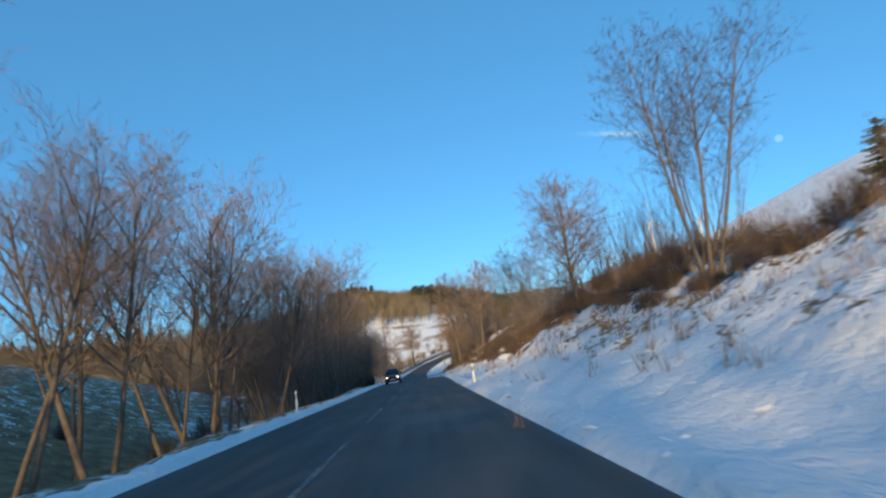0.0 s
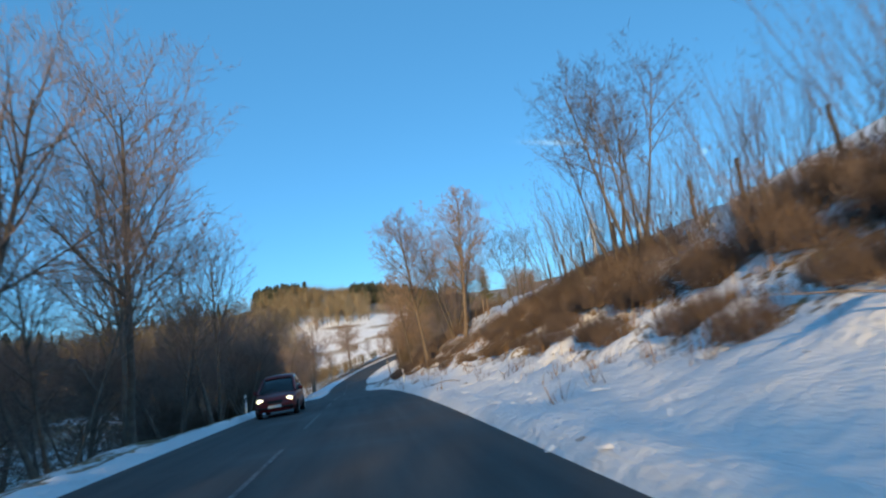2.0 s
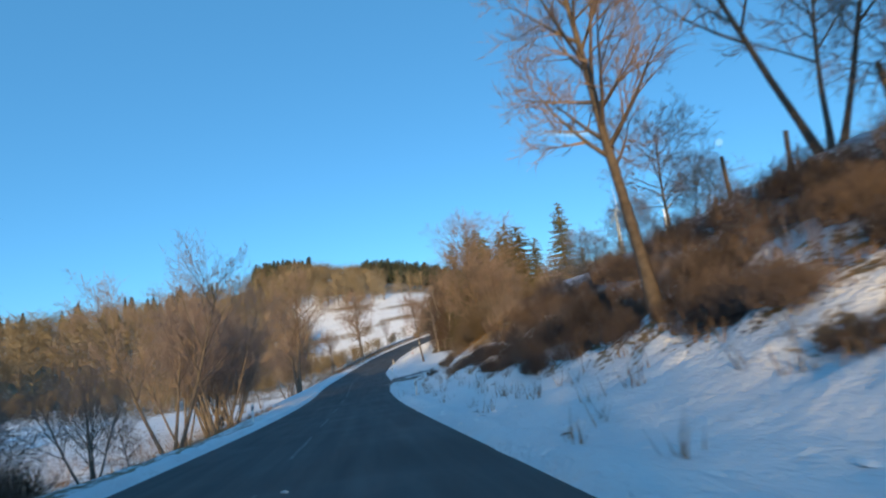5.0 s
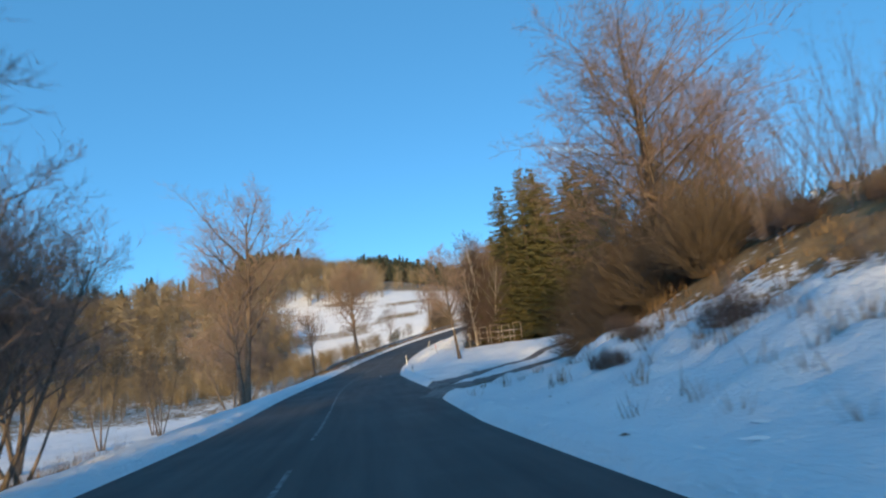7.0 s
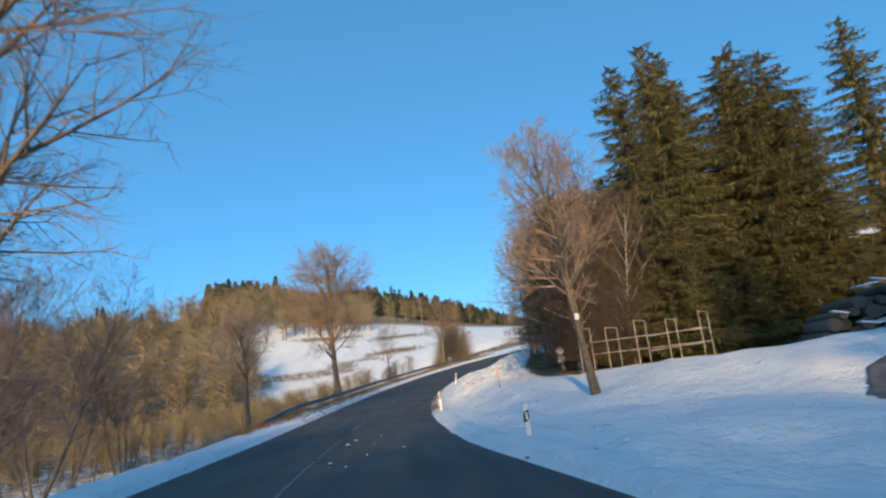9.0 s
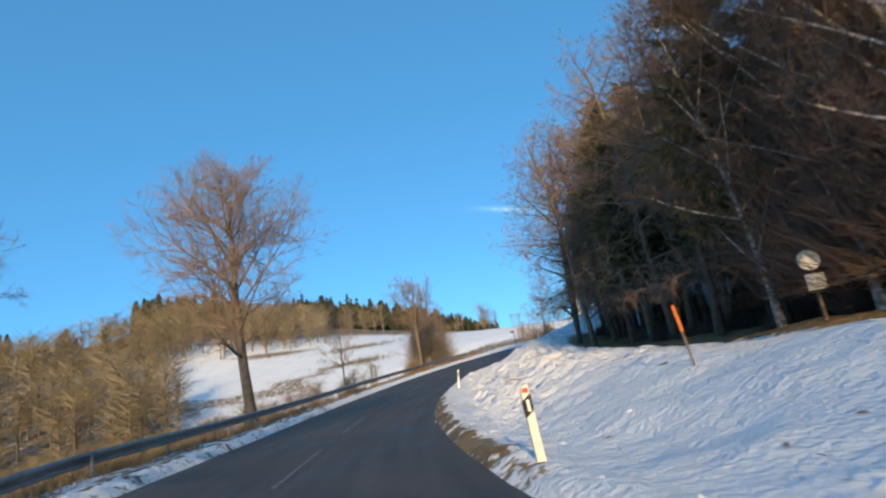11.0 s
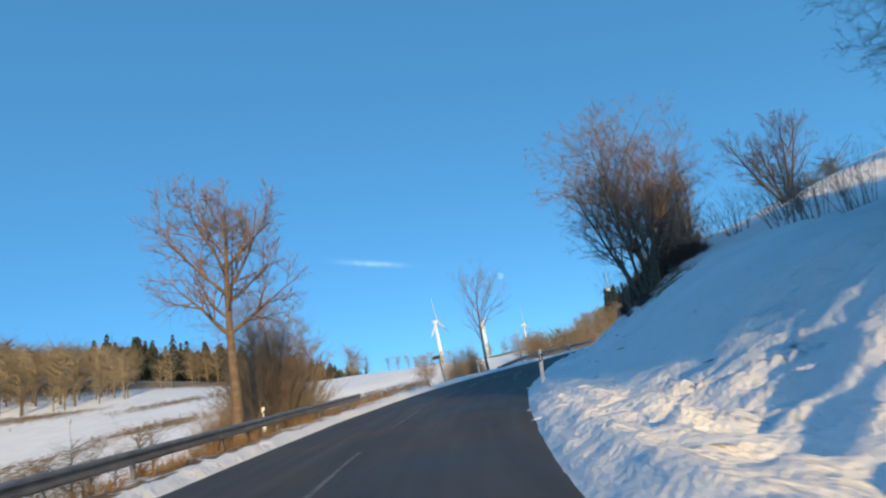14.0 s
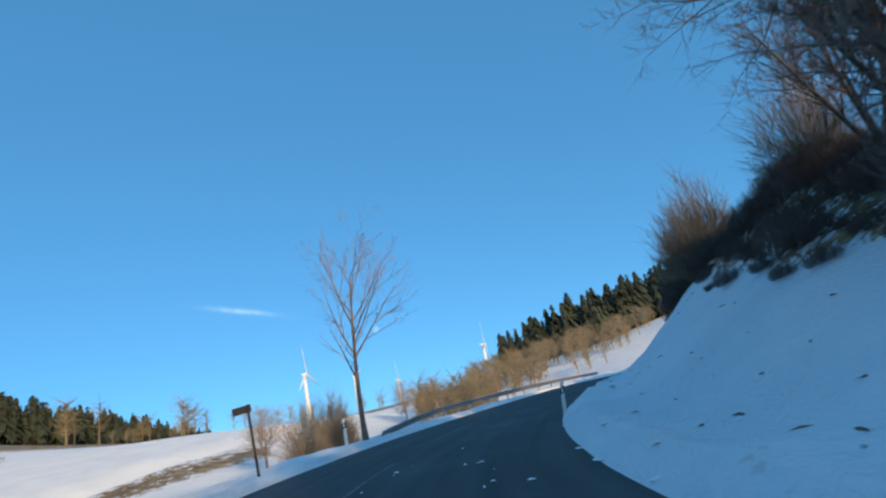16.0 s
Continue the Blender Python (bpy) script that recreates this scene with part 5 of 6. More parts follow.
far_wood("rail_hedge", FAR_TWIG, [bend_polar(bend_rng.uniform(35, 43), bend_rng.uniform(62, 92)) for _ in range(70)] + [bend_polar(bend_rng.uniform(43, 66), bend_rng.uniform(112, 142)) for _ in range(170)] + [bend_polar(bend_rng.uniform(42, 66), bend_rng.uniform(97, 102)) for _ in range(22)], 6.0, False, 37, "row of bare hedge trees beyond the guard rail of the bend", 54, 8.0, 0.006)
# unseen trees added left of and behind the start, to shade the first bank
behind = [place_at(wood_rng.uniform(-26, 6), -wood_rng.uniform(7.0, 14)) for _ in range(46)]
behind += [(wood_rng.uniform(-32, -10), wood_rng.uniform(-90, -30)) for _ in range(24)]
far_wood("dapple_wood", FAR_TWIG, [p for i, p in enumerate(behind) if i % 3 == 0], 15.5, False, 35, "unseen bare wood added behind the start to dapple the first bank with shade", 52, 6.0, 0.0045)
# unseen wood added on the spur: it lets only part of the sun through
ridge = [(wood_rng.uniform(-90, -6), wood_rng.gauss(-130, 8)) for _ in range(110)]
far_wood("spur_shade_wood", FAR_TWIG, ridge, 14.0, False, 38, "unseen bare wood added on the spur behind the first stretch to thin the low sun", 60, 40.0, 0.0055)
# low dark patches of heather in the snow field
patch_places = [(-1 + wood_rng.gauss(0, 4.5), 339 + wood_rng.gauss(0, 1.6)) for _ in range(80)] + [(1 + wood_rng.gauss(0, 8), 363 + wood_rng.gauss(0, 1.4)) for _ in range(120)]
far_wood("field_scrub", FAR_TWIG, patch_places, 1.5, False, 36, "low dark scrub in the middle of the snow field", 26)


def tufts(name, label, places, tall, seed):
    """Dry grass: single blades in one mesh."""
    rng = random.Random(seed)
    t = Tubes()
    xs, ys = np.array([p[0] for p in places]), np.array([p[1] for p in places])
    for x, y, z in zip(xs, ys, land(xs, ys)):
        for _ in range(9):
            a = rng.uniform(0, 6.28)
            p = Vector((x + rng.gauss(0, 0.12), y + rng.gauss(0, 0.12), z - 0.03))
            h = tall * rng.uniform(0.5, 1.2)
            t.blade(p, p + Vector((math.cos(a) * h * 0.55, math.sin(a) * h * 0.55, h)), Vector((-math.sin(a), math.cos(a), 0)) * 0.012)
    return tagged(new(name, t.mesh(name, GRASS)), label, "grass", kind="stuff")


g = random.Random(9)
tufts("verge_grass", "dry brown grass standing through the snow beside the guard rail", [place_at(g.uniform(200, 275), -(HALF + 1.2 + abs(g.gauss(0, 2.2)))) for _ in range(1500)], 0.35, 51)
tufts("bank_grass", "dry brown grass among the brush on the bank", [place_at(g.uniform(8, 160), 10.5 + g.gauss(0, 2.2)) for _ in range(2200)], 0.5, 52)
tufts("stream_grass", "dry reed and grass on the valley side", [place_at(g.uniform(10, 160), -(7 + abs(g.gauss(0, 6)))) for _ in range(1900)], 0.55, 53)


# ---------------------------------------------------------------- road furniture
def heading(s):
    k = int(np.clip(round(s / 0.5 + START), 0, len(CENTRE) - 1))
    return math.degrees(math.atan2(-TANGENT[k, 0], TANGENT[k, 1]))


for i in range(40):
    s = -31.5 + i * 9.6
    long = 9.0 if 150 < s < 186 else 5.8
    dash = part("lane_mark", strip("lane_mark", PAINT, s, s + long, -0.045, 0.045, 0.006, across=3, step=0.5, ragged=0.012), road)


def draped(name, mat, line, half, lift, wobble=0.25, seed=0, narrow=1.0):
    """A band of ground cover along a line of stations and offsets, laid on the land, with a thin edge."""
    rng = random.Random(seed)
    pts = flat_line(line, 0.7)
    d = np.gradient(pts, axis=0)
    d /= np.linalg.norm(d, axis=1)[:, None]
    nrm = np.stack([-d[:, 1], d[:, 0]], 1)
    across = 9
    rows, n = [], len(pts)
    for j in range(across):
        o = (j / (across - 1) * 2 - 1) * half * np.interp(np.arange(n) / n, [0, 0.3, 0.5, 1], [2.0, 1.3, 1, narrow])
        jag = np.array([rng.uniform(-wobble, wobble) for _ in range(n)]) if j in (0, across - 1) else np.zeros(n)
        rows.append(pts + nrm * (o + jag)[:, None])
    g = np.stack(rows, 1).reshape(-1, 2)
    xy = np.array([place_at(a, b) for a, b in g])
    z = land(xy[:, 0], xy[:, 1]) + lift + (0.05 if mat is not SNOW else 0.02)
    edge = np.tile(np.array([1] + [0] * (across - 2) + [1]), n)
    edge[:across] = edge[-across:] = 1
    z = z - edge * (lift + 0.12)
    f = grid_faces(n, across)
    me = mesh_of(name, np.column_stack([xy, z]).tolist(), f.tolist(), mat, True)
    uv = me.uv_layers.new(name="metres")
    idx = np.empty(len(me.loops), np.int32)
    me.loops.foreach_get("vertex_index", idx)
    uv.data.foreach_set("uv", g[idx].astype(np.float32).ravel())
    return me


for line, seed in ((RUT_OUTER, 3), (RUT_INNER, 5)):
    tagged(new("side_track", draped("side_track", SLUSH, line, 0.62, 0.02, 0.17, seed, 0.8)), "dark wet wheel rut of a farm track curving off through snow", "track", kind="structure")


def delineator(red=False):
    """White roadside marker post with a slanting black band and a reflector."""
    ob = new("delineator_post")
    bm = bmesh.new()
    foot = [(-0.06, -0.05), (0.06, -0.05), (0.06, 0.03), (0.0, 0.065), (-0.06, 0.03)]
    levels = [(-0.25, 1.0), (0.90, 0.96), (1.0, 0.80)]
    rings = [[bm.verts.new((x * k, y * k, z + (0.03 if (x > 0 and z > 0.95) else 0))) for x, y in foot] for z, k in levels]
    for a, b in zip(rings, rings[1:]):
        for i in range(5):
            bm.faces.new((a[i], a[(i + 1) % 5], b[(i + 1) % 5], b[i]))
    bm.faces.new(rings[-1])
    bm.faces.new(list(reversed(rings[0])))
    part("body", bm_mesh("body", bm, WHITE), ob)
    bm = bmesh.new()
    ring = [[bm.verts.new((x * 1.05, y * 1.05, z + x * 0.7)) for x, y in foot] for z in (0.63, 0.86)]
    for i in range(5):
        bm.faces.new((ring[0][i], ring[0][(i + 1) % 5], ring[1][(i + 1) % 5], ring[1][i]))
    bm.faces.new(ring[1])
    part("band", bm_mesh("band", bm, BLACK), ob, "slanting black band")
    part("reflector", box_mesh("reflector", 0.045, 0.012, 0.16, REFLECT, (0, -0.058, 0.745), 0.004), ob, "upright white reflector")
    if red:
        part("sticker", box_mesh("sticker", 0.08, 0.008, 0.06, RED_PAINT, (0, -0.052, 0.95), 0.003), ob, "faded red warning patch")
    return ob


RED_PAINT = material("faded_red", (0.55, 0.09, 0.05), rough=0.6, vary=0.25, scale=6, bump=0.1)
ORANGE = material("orange_paint", (0.72, 0.20, 0.04), rough=0.6, vary=0.2, scale=6, bump=0.1)
CAR_RED = material("car_paint_red", (0.14, 0.010, 0.012), rough=0.28, vary=0.08, scale=2, bump=0, spec=0.6)
GLASS_DARK = material("tinted_glass", (0.015, 0.018, 0.022), rough=0.08, vary=0.05, scale=2, bump=0, spec=0.7)
RUBBER = material("tyre_rubber", (0.02, 0.02, 0.02), rough=0.85, vary=0.2, scale=8)
PLATE = material("plate_white", (0.75, 0.75, 0.70), rough=0.4, vary=0.05, scale=8, bump=0)
TRIM = material("dark_trim", (0.03, 0.03, 0.033), rough=0.6, vary=0.2, scale=6)

post_kind = delineator()
first = True
post_places = ((31.0, 4.3, 1), (84.5, 5.15, 1), (187.5, 5.1, 1), (232.8, 3.8, 1), (259.8, 4.5, 1), (287.0, 4.1, 1), (136, 5.0, 1),
               (28.5, -4.6, 0), (70.5, -4.3, 0), (82.5, -4.9, 0), (261.1, -5.6, 0), (289.0, -4.6, 0), (136, -5.0, 0))
for s, u, right in post_places:
    q = set_down(post_kind, s, u, heading(s) + (0 if right else 8), 1.0, first=first, sink=0.3 if s == 187.5 else 0.0, lean=(rnd.uniform(-1, 1), 8.0 if s > 210 and u > 0 else rnd.uniform(-1, 2)))
    first = False
    tagged(q, "white marker post with a slanting black band at the road's edge", "marker post", "roadside marker posts")
red_post = set_down(delineator(True), 206.4, 4.0, heading(204), 1.0, first=True, lean=(0, -3))
tagged(red_post, "white marker post with a faded red patch on top", "marker post", "roadside marker posts")


def guard_rail(s0, s1, u, gap, label):
    """Steel guard rail: a folded beam on posts, with the ends turned down."""
    ob = tagged(new("guard_rail"), label, "guard rail")
    st = np.arange(s0, s1 + 0.01, 1.0)
    prof = [(0.00, -0.155), (0.045, -0.11), (0.045, -0.06), (-0.03, -0.02), (-0.03, 0.02), (0.045, 0.06), (0.045, 0.11), (0.0, 0.155), (-0.008, 0.155), (0.035, 0.11), (0.035, 0.06), (-0.04, 0.02), (-0.04, -0.02), (0.035, -0.06), (0.035, -0.11), (-0.008, -0.155)]
    verts, faces = [], []
    for s in st:
        x, y = place_at(s, u)
        k = int(np.clip(round(s / 0.5 + START), 0, len(CENTRE) - 1))
        r = RIGHT[k]
        flare = max(0.0, 1 - (s - s0) / 8.0)
        zz = CENTRE[k, 2] - float(along(CANT, s)) * u + 0.60 - 0.50 * flare**2
        for a, b in prof:
            verts.append((x + r[0] * (a - 0.9 * flare), y + r[1] * (a - 0.9 * flare), zz + b))
    n = len(prof)
    for i in range(len(st) - 1):
        for j in range(n):
            a, b = i * n + j, i * n + (j + 1) % n
            faces.append((a, b, b + n, a + n))
    part("beam", mesh_of("beam", verts, faces, ZINC), ob)
    stand = box_mesh("post", 0.06, 0.10, 1.15, ZINC, (0, 0, 0.0), 0.008)
    for s in np.arange(s0 + 6, s1, gap):
        x, y = place_at(s, u - 0.10)
        k = int(np.clip(round(s / 0.5 + START), 0, len(CENTRE) - 1))
        zz = CENTRE[k, 2] - float(along(CANT, s)) * u + 0.17
        part("post", stand, ob, at=Matrix.Translation((x, y, zz)) @ Matrix.Rotation(radians(heading(s)), 4, "Z"))
    return ob


guard_rail(207, 270, -5.0, 4.0, "grey galvanised guard rail with a folded beam above the valley")
guard_rail(294, 342, -4.6, 4.0, "grey galvanised guard rail round the outside of the bend")


def fence_post():
    bm = bmesh.new()
    bmesh.ops.create_cone(bm, cap_ends=True, segments=9, radius1=0.075, radius2=0.065, depth=1.7)
    bmesh.ops.translate(bm, vec=(0, 0, 0.55), verts=bm.verts)
    rng = random.Random(3)
    for v in bm.verts:
        v.co.x += rng.uniform(-0.008, 0.008)
        if v.co.z > 1:
            v.co.z += v.co.x * 0.5
    return new("fence_post", bm_mesh("fence_post", bm, OAK))


fp, first = fence_post(), True
for i in range(28):
    s = 30 + i * 3.2 + rnd.uniform(-0.3, 0.3)
    q = set_down(fp, s, 14.6 + rnd.uniform(-0.2, 0.2), rnd.uniform(0, 360), rnd.uniform(0.95, 1.1), first=first, lean=(rnd.uniform(-4, 4), rnd.uniform(-5, 5)))
    first = False
    tagged(q, "weathered round wooden fence post on the crest of the bank", "fence post", "fence posts on the bank")


def hay_rack():
    """A row of tubular steel portals with cross rails, as used for feeding cattle."""
    ob = new("steel_rack")
    L = 6.2
    for i in range(5):
        x = -L / 2 + L * i / 4
        h = 2.15 if i % 2 == 0 else 2.0
        t = Tubes()
        t.tube([Vector((x, -0.75, -0.25)), Vector((x, -0.75, h))], [0.026, 0.026], 6, True)
        part("front_post", t.mesh("front_post", RACK_TUBE), ob)
        t = Tubes()
        t.tube([Vector((x, 0.75, -0.25)), Vector((x, 0.75, h))], [0.026, 0.026], 6, True)
        part("rear_post", t.mesh("rear_post", RACK_TUBE), ob)
        t = Tubes()
        t.tube([Vector((x, -0.78, h)), Vector((x, 0.78, h))], [0.026, 0.026], 6, True)
        part("top_bar", t.mesh("top_bar", RACK_TUBE), ob)
    for z in (0.75, 1.4):
        t = Tubes()
        t.tube([Vector((-L / 2, 0.75, z)), Vector((L / 2, 0.75, z))], [0.025, 0.025], 6, True)
        part("cross_rail", t.mesh("cross_rail", RACK_TUBE), ob)
    for z in (0.6, 1.3):
        t = Tubes()
        t.tube([Vector((L * 0.1, -0.75, z)), Vector((L / 2, -0.75, z + 0.1))], [0.022, 0.022], 6, True)
        part("cross_rail", t.mesh("cross_rail", RACK_TUBE), ob)
    return ob


rack = set_down(hay_rack(), 202.6, 14.4, heading(202) - 42, 1.0, first=True)
tagged(rack, "rusty tubular steel rack of open portals in front of the spruces", "steel rack")


def log_pile():
    """Stacked roundwood with its cut ends to the track, patched with snow."""
    ob = new("log_pile")
    rng = random.Random(14)
    bm = bmesh.new()
    bmesh.ops.create_cone(bm, cap_ends=True, segments=10, radius1=1.0, radius2=1.0, depth=4.0)
    bmesh.ops.rotate(bm, cent=(0, 0, 0), matrix=Matrix.Rotation(radians(90), 3, "X"), verts=bm.verts)
    me = bm_mesh("log", bm, BARK)
    me.materials.append(LOG_END)
    for p in me.polygons:
        if abs(p.normal.y) > 0.9:
            p.material_index = 1
    r0 = 0.27
    heights = ([0, 1.5, 4, 7, 10, 18], [1.2, 2.0, 2.6, 3.8, 4.3, 4.3])
    columns = 32
    for i in range(columns):
        x = i * r0 * 1.98
        high = int(float(np.interp(x, *heights)) / (r0 * 1.62))
        for k in range(high):
            r = r0 * rng.uniform(0.62, 1.18)
            if len(ob.children) < 290:
                part("log", me, ob, at=Matrix.Translation((x + (r0 if k % 2 else 0) + rng.uniform(-0.07, 0.07), rng.uniform(-0.45, 0.4), r0 + k * r0 * 1.66 + rng.uniform(-0.05, 0.05)))
                     @ Matrix.Rotation(rng.uniform(-0.06, 0.06), 4, "Z") @ Matrix.Diagonal((r, 1.0, r * rng.uniform(0.88, 1.08), 1.0)))
    # a tilted sheet of snow on the rising shoulder of the stack
    v, f, xs = [], [], np.linspace(4.2, 7.2, 9)
    for n, x in enumerate(xs):
        z = float(np.interp(x, *heights)) + 0.28
        front = -1.7 + 0.5 * math.sin(n * 1.9) + 0.4 * abs(n - 4) / 4
        for y in np.linspace(front, 1.6, 6):
            v.append((x, y, z + rng.uniform(-0.03, 0.03)))
        for y in np.linspace(1.6, front, 6):
            v.append((x, y, z - 0.12))
    for i in range(len(xs) - 1):
        for j in range(12):
            a, b = i * 12 + j, i * 12 + (j + 1) % 12
            f.append((a, b, b + 12, a + 12))
    f += [tuple(range(12)), tuple((len(xs) - 1) * 12 + j for j in reversed(range(12)))]
    part("snow_cap", mesh_of("snow_cap", v, f, SNOW, True), ob, "lying snow")
    dab = box_mesh("snow_dab", 0.5, 0.5, 0.10, SNOW, (0, 0, 0), 0.04)
    for i in range(46):
        x = rng.uniform(0.3, 16.5)
        top = float(np.interp(x, *heights))
        z = top + 0.16 if i < 16 else rng.uniform(0.5, top - 0.2)
        part("snow_dab", dab, ob, at=Matrix.Translation((x, (-1.3 if i < 16 else -2.12) + rng.uniform(-0.2, 0.2), z)) @ Matrix.Rotation(rng.uniform(-0.3, 0.3), 4, "Y") @ Matrix.Diagonal((rng.uniform(0.5, 1.9), rng.uniform(0.6, 1.3), rng.uniform(0.5, 1.0), 1)))
    return ob


x, y = 10.5, 197.2
pile = set_down(log_pile(), turn=-25, xy=(x, y), first=True, sink=0.25)
tagged(pile, "long stack of dark roundwood logs patched with snow", "log pile")


def turbine(turn_blades):
    ob = new("wind_turbine")
    t = Tubes()
    t.tube([Vector((0, 0, -8)), Vector((0, 0, 50)), Vector((0, 0, 98))], [4.2, 3.4, 2.4], 16, True)
    part("tower", t.mesh("tower", TURBINE, True), ob)
    part("nacelle", box_mesh("nacelle", 3.6, 9.0, 3.8, TURBINE, (0, 0.6, 99.5), 0.7), ob)
    bm = bmesh.new()
    bmesh.ops.create_uvsphere(bm, u_segments=12, v_segments=8, radius=1.9)
    bmesh.ops.translate(bm, vec=(0, -5.0, 99.5), verts=bm.verts)
    part("hub", bm_mesh("hub", bm, TURBINE, True), ob)
    stations = ((0, 1.8, 1.6), (6, 3.4, 1.2), (16, 2.8, 0.8), (32, 2.0, 0.5), (50, 0.8, 0.2))
    for k in range(3):
        v, f = [], []
        for r, w, th in stations:
            v += [(-w * 0.4, -th * 0.5, r), (0, th * 0.5, r), (w, 0, r), (0, -th * 0.6, r)]
        for i in range(len(stations) - 1):
            for j in range(4):
                a, b = i * 4 + j, i * 4 + (j + 1) % 4
                f.append((a, b, b + 4, a + 4))
        f += [(3, 2, 1, 0), tuple(range(len(v) - 4, len(v)))]
        part("blade", mesh_of("blade", v, f, TURBINE, True), ob, at=Matrix.Translation((0, -5.0, 99.5)) @ Matrix.Rotation(radians(turn_blades + 120 * k), 4, "Y"))
    return ob


for az, r, spin, size in ((25.6, 1150, -10, 1.1), (30.3, 1250, 62, 1.0), (34.4, 1500, 100, 1.0), (43.4, 1150, -4, 0.95)):
    x, y = 12 + r * math.sin(radians(az)), 258 + r * math.cos(radians(az))
    tb = turbine(spin)
    tb.matrix_basis = Matrix.Translation((x, y, ground_z(x, y) - 1)) @ Matrix.Rotation(radians(40), 4, "Z") @ Matrix.Scale(size, 4)
    tagged(tb, "white three-bladed wind turbine on the ridge", "wind turbine", "wind turbines on the ridge")


def way_sign():
    ob = new("road_sign")
    t = Tubes()
    t.tube([Vector((0, 0, -0.6)), Vector((0, 0, 2.1))], [0.045, 0.045], 10, True)
    part("pole", t.mesh("pole", TRIM, True), ob)
    part("plate", box_mesh("plate", 0.62, 0.03, 0.24, TRIM, (-0.22, 0.05, 1.98), 0.008), ob, "dark back of the sign plate")
    return ob


sg = set_down(way_sign(), 0, 0, heading(284) + 10, 1.0, xy=(18.9, 279.2), first=True, sink=-0.2, lean=(0, -4))
tagged(sg, "dark signpost seen from behind on the snowy verge", "road sign")


def notice_post():
    ob = new("notice_post")
    part("post", box_mesh("post", 0.07, 0.07, 1.5, OAK, (0, 0, 0.6), 0.01), ob)
    bm = bmesh.new()
    bmesh.ops.create_cone(bm, cap_ends=True, segments=20, radius1=0.24, radius2=0.24, depth=0.02)
    bmesh.ops.rotate(bm, cent=(0, 0, 0), matrix=Matrix.Rotation(radians(90), 3, "X"), verts=bm.verts)
    bmesh.ops.translate(bm, vec=(0, -0.05, 1.35), verts=bm.verts)
    part("disc", bm_mesh("disc", bm, PLATE), ob, "round white sign")
    part("panel", box_mesh("panel", 0.40, 0.02, 0.36, PLATE, (0.02, -0.05, 0.85), 0.005), ob, "square white panel")
    return ob


nt = set_down(notice_post(), 210.5, 11.8, heading(210) - 15, 1.0, first=True)
tagged(nt, "wooden post with a round white sign and a panel", "notice post")
x, y = place_at(196.8, 9.9)
nb = new("nest_box", box_mesh("nest_box", 0.16, 0.10, 0.26, PLATE, (0, 0, 0), 0.01))
nb.matrix_basis = Matrix.Translation((x - 0.40, y - 0.20, ground_z(x, y) + 3.1))
tagged(nb, "small white plate fixed to a leaning trunk", "plate")


def snow_stake():
    ob = new("snow_stake")
    t = Tubes()
    t.tube([Vector((0, 0, -0.3)), Vector((0.02, 0, 1.0))], [0.022, 0.02], 7, True)
    part("shaft", t.mesh("shaft", OAK), ob)
    t = Tubes()
    t.tube([Vector((0.02, 0, 0.62)), Vector((0.022, 0, 1.12))], [0.035, 0.035], 7, True)
    part("marker", t.mesh("marker", ORANGE), ob, "orange painted top")
    return ob


tagged(set_down(snow_stake(), 208.6, 7.6, 0, 1.0, first=True, lean=(0, -8)), "leaning wooden snow stake with an orange top", "snow stake")
cane = Tubes()
cane.tube([Vector((0, 0, -0.3)), Vector((0, 0, 1.1)), Vector((0.02, 0, 2.2))], [0.03, 0.028, 0.025], 6, True)
cane_me, first = cane.mesh("stake", OAK), True
for s, u in ((233.2, -8.6), (221, -8.0), (199, -10.5)):
    q = set_down(new("stake", cane_me), s, u, 0, 0.8, first=True, lean=(rnd.uniform(-3, 3), rnd.uniform(-4, 4)))
    tagged(q, "thin weathered wooden stake below the road", "stake", "stakes below the road")


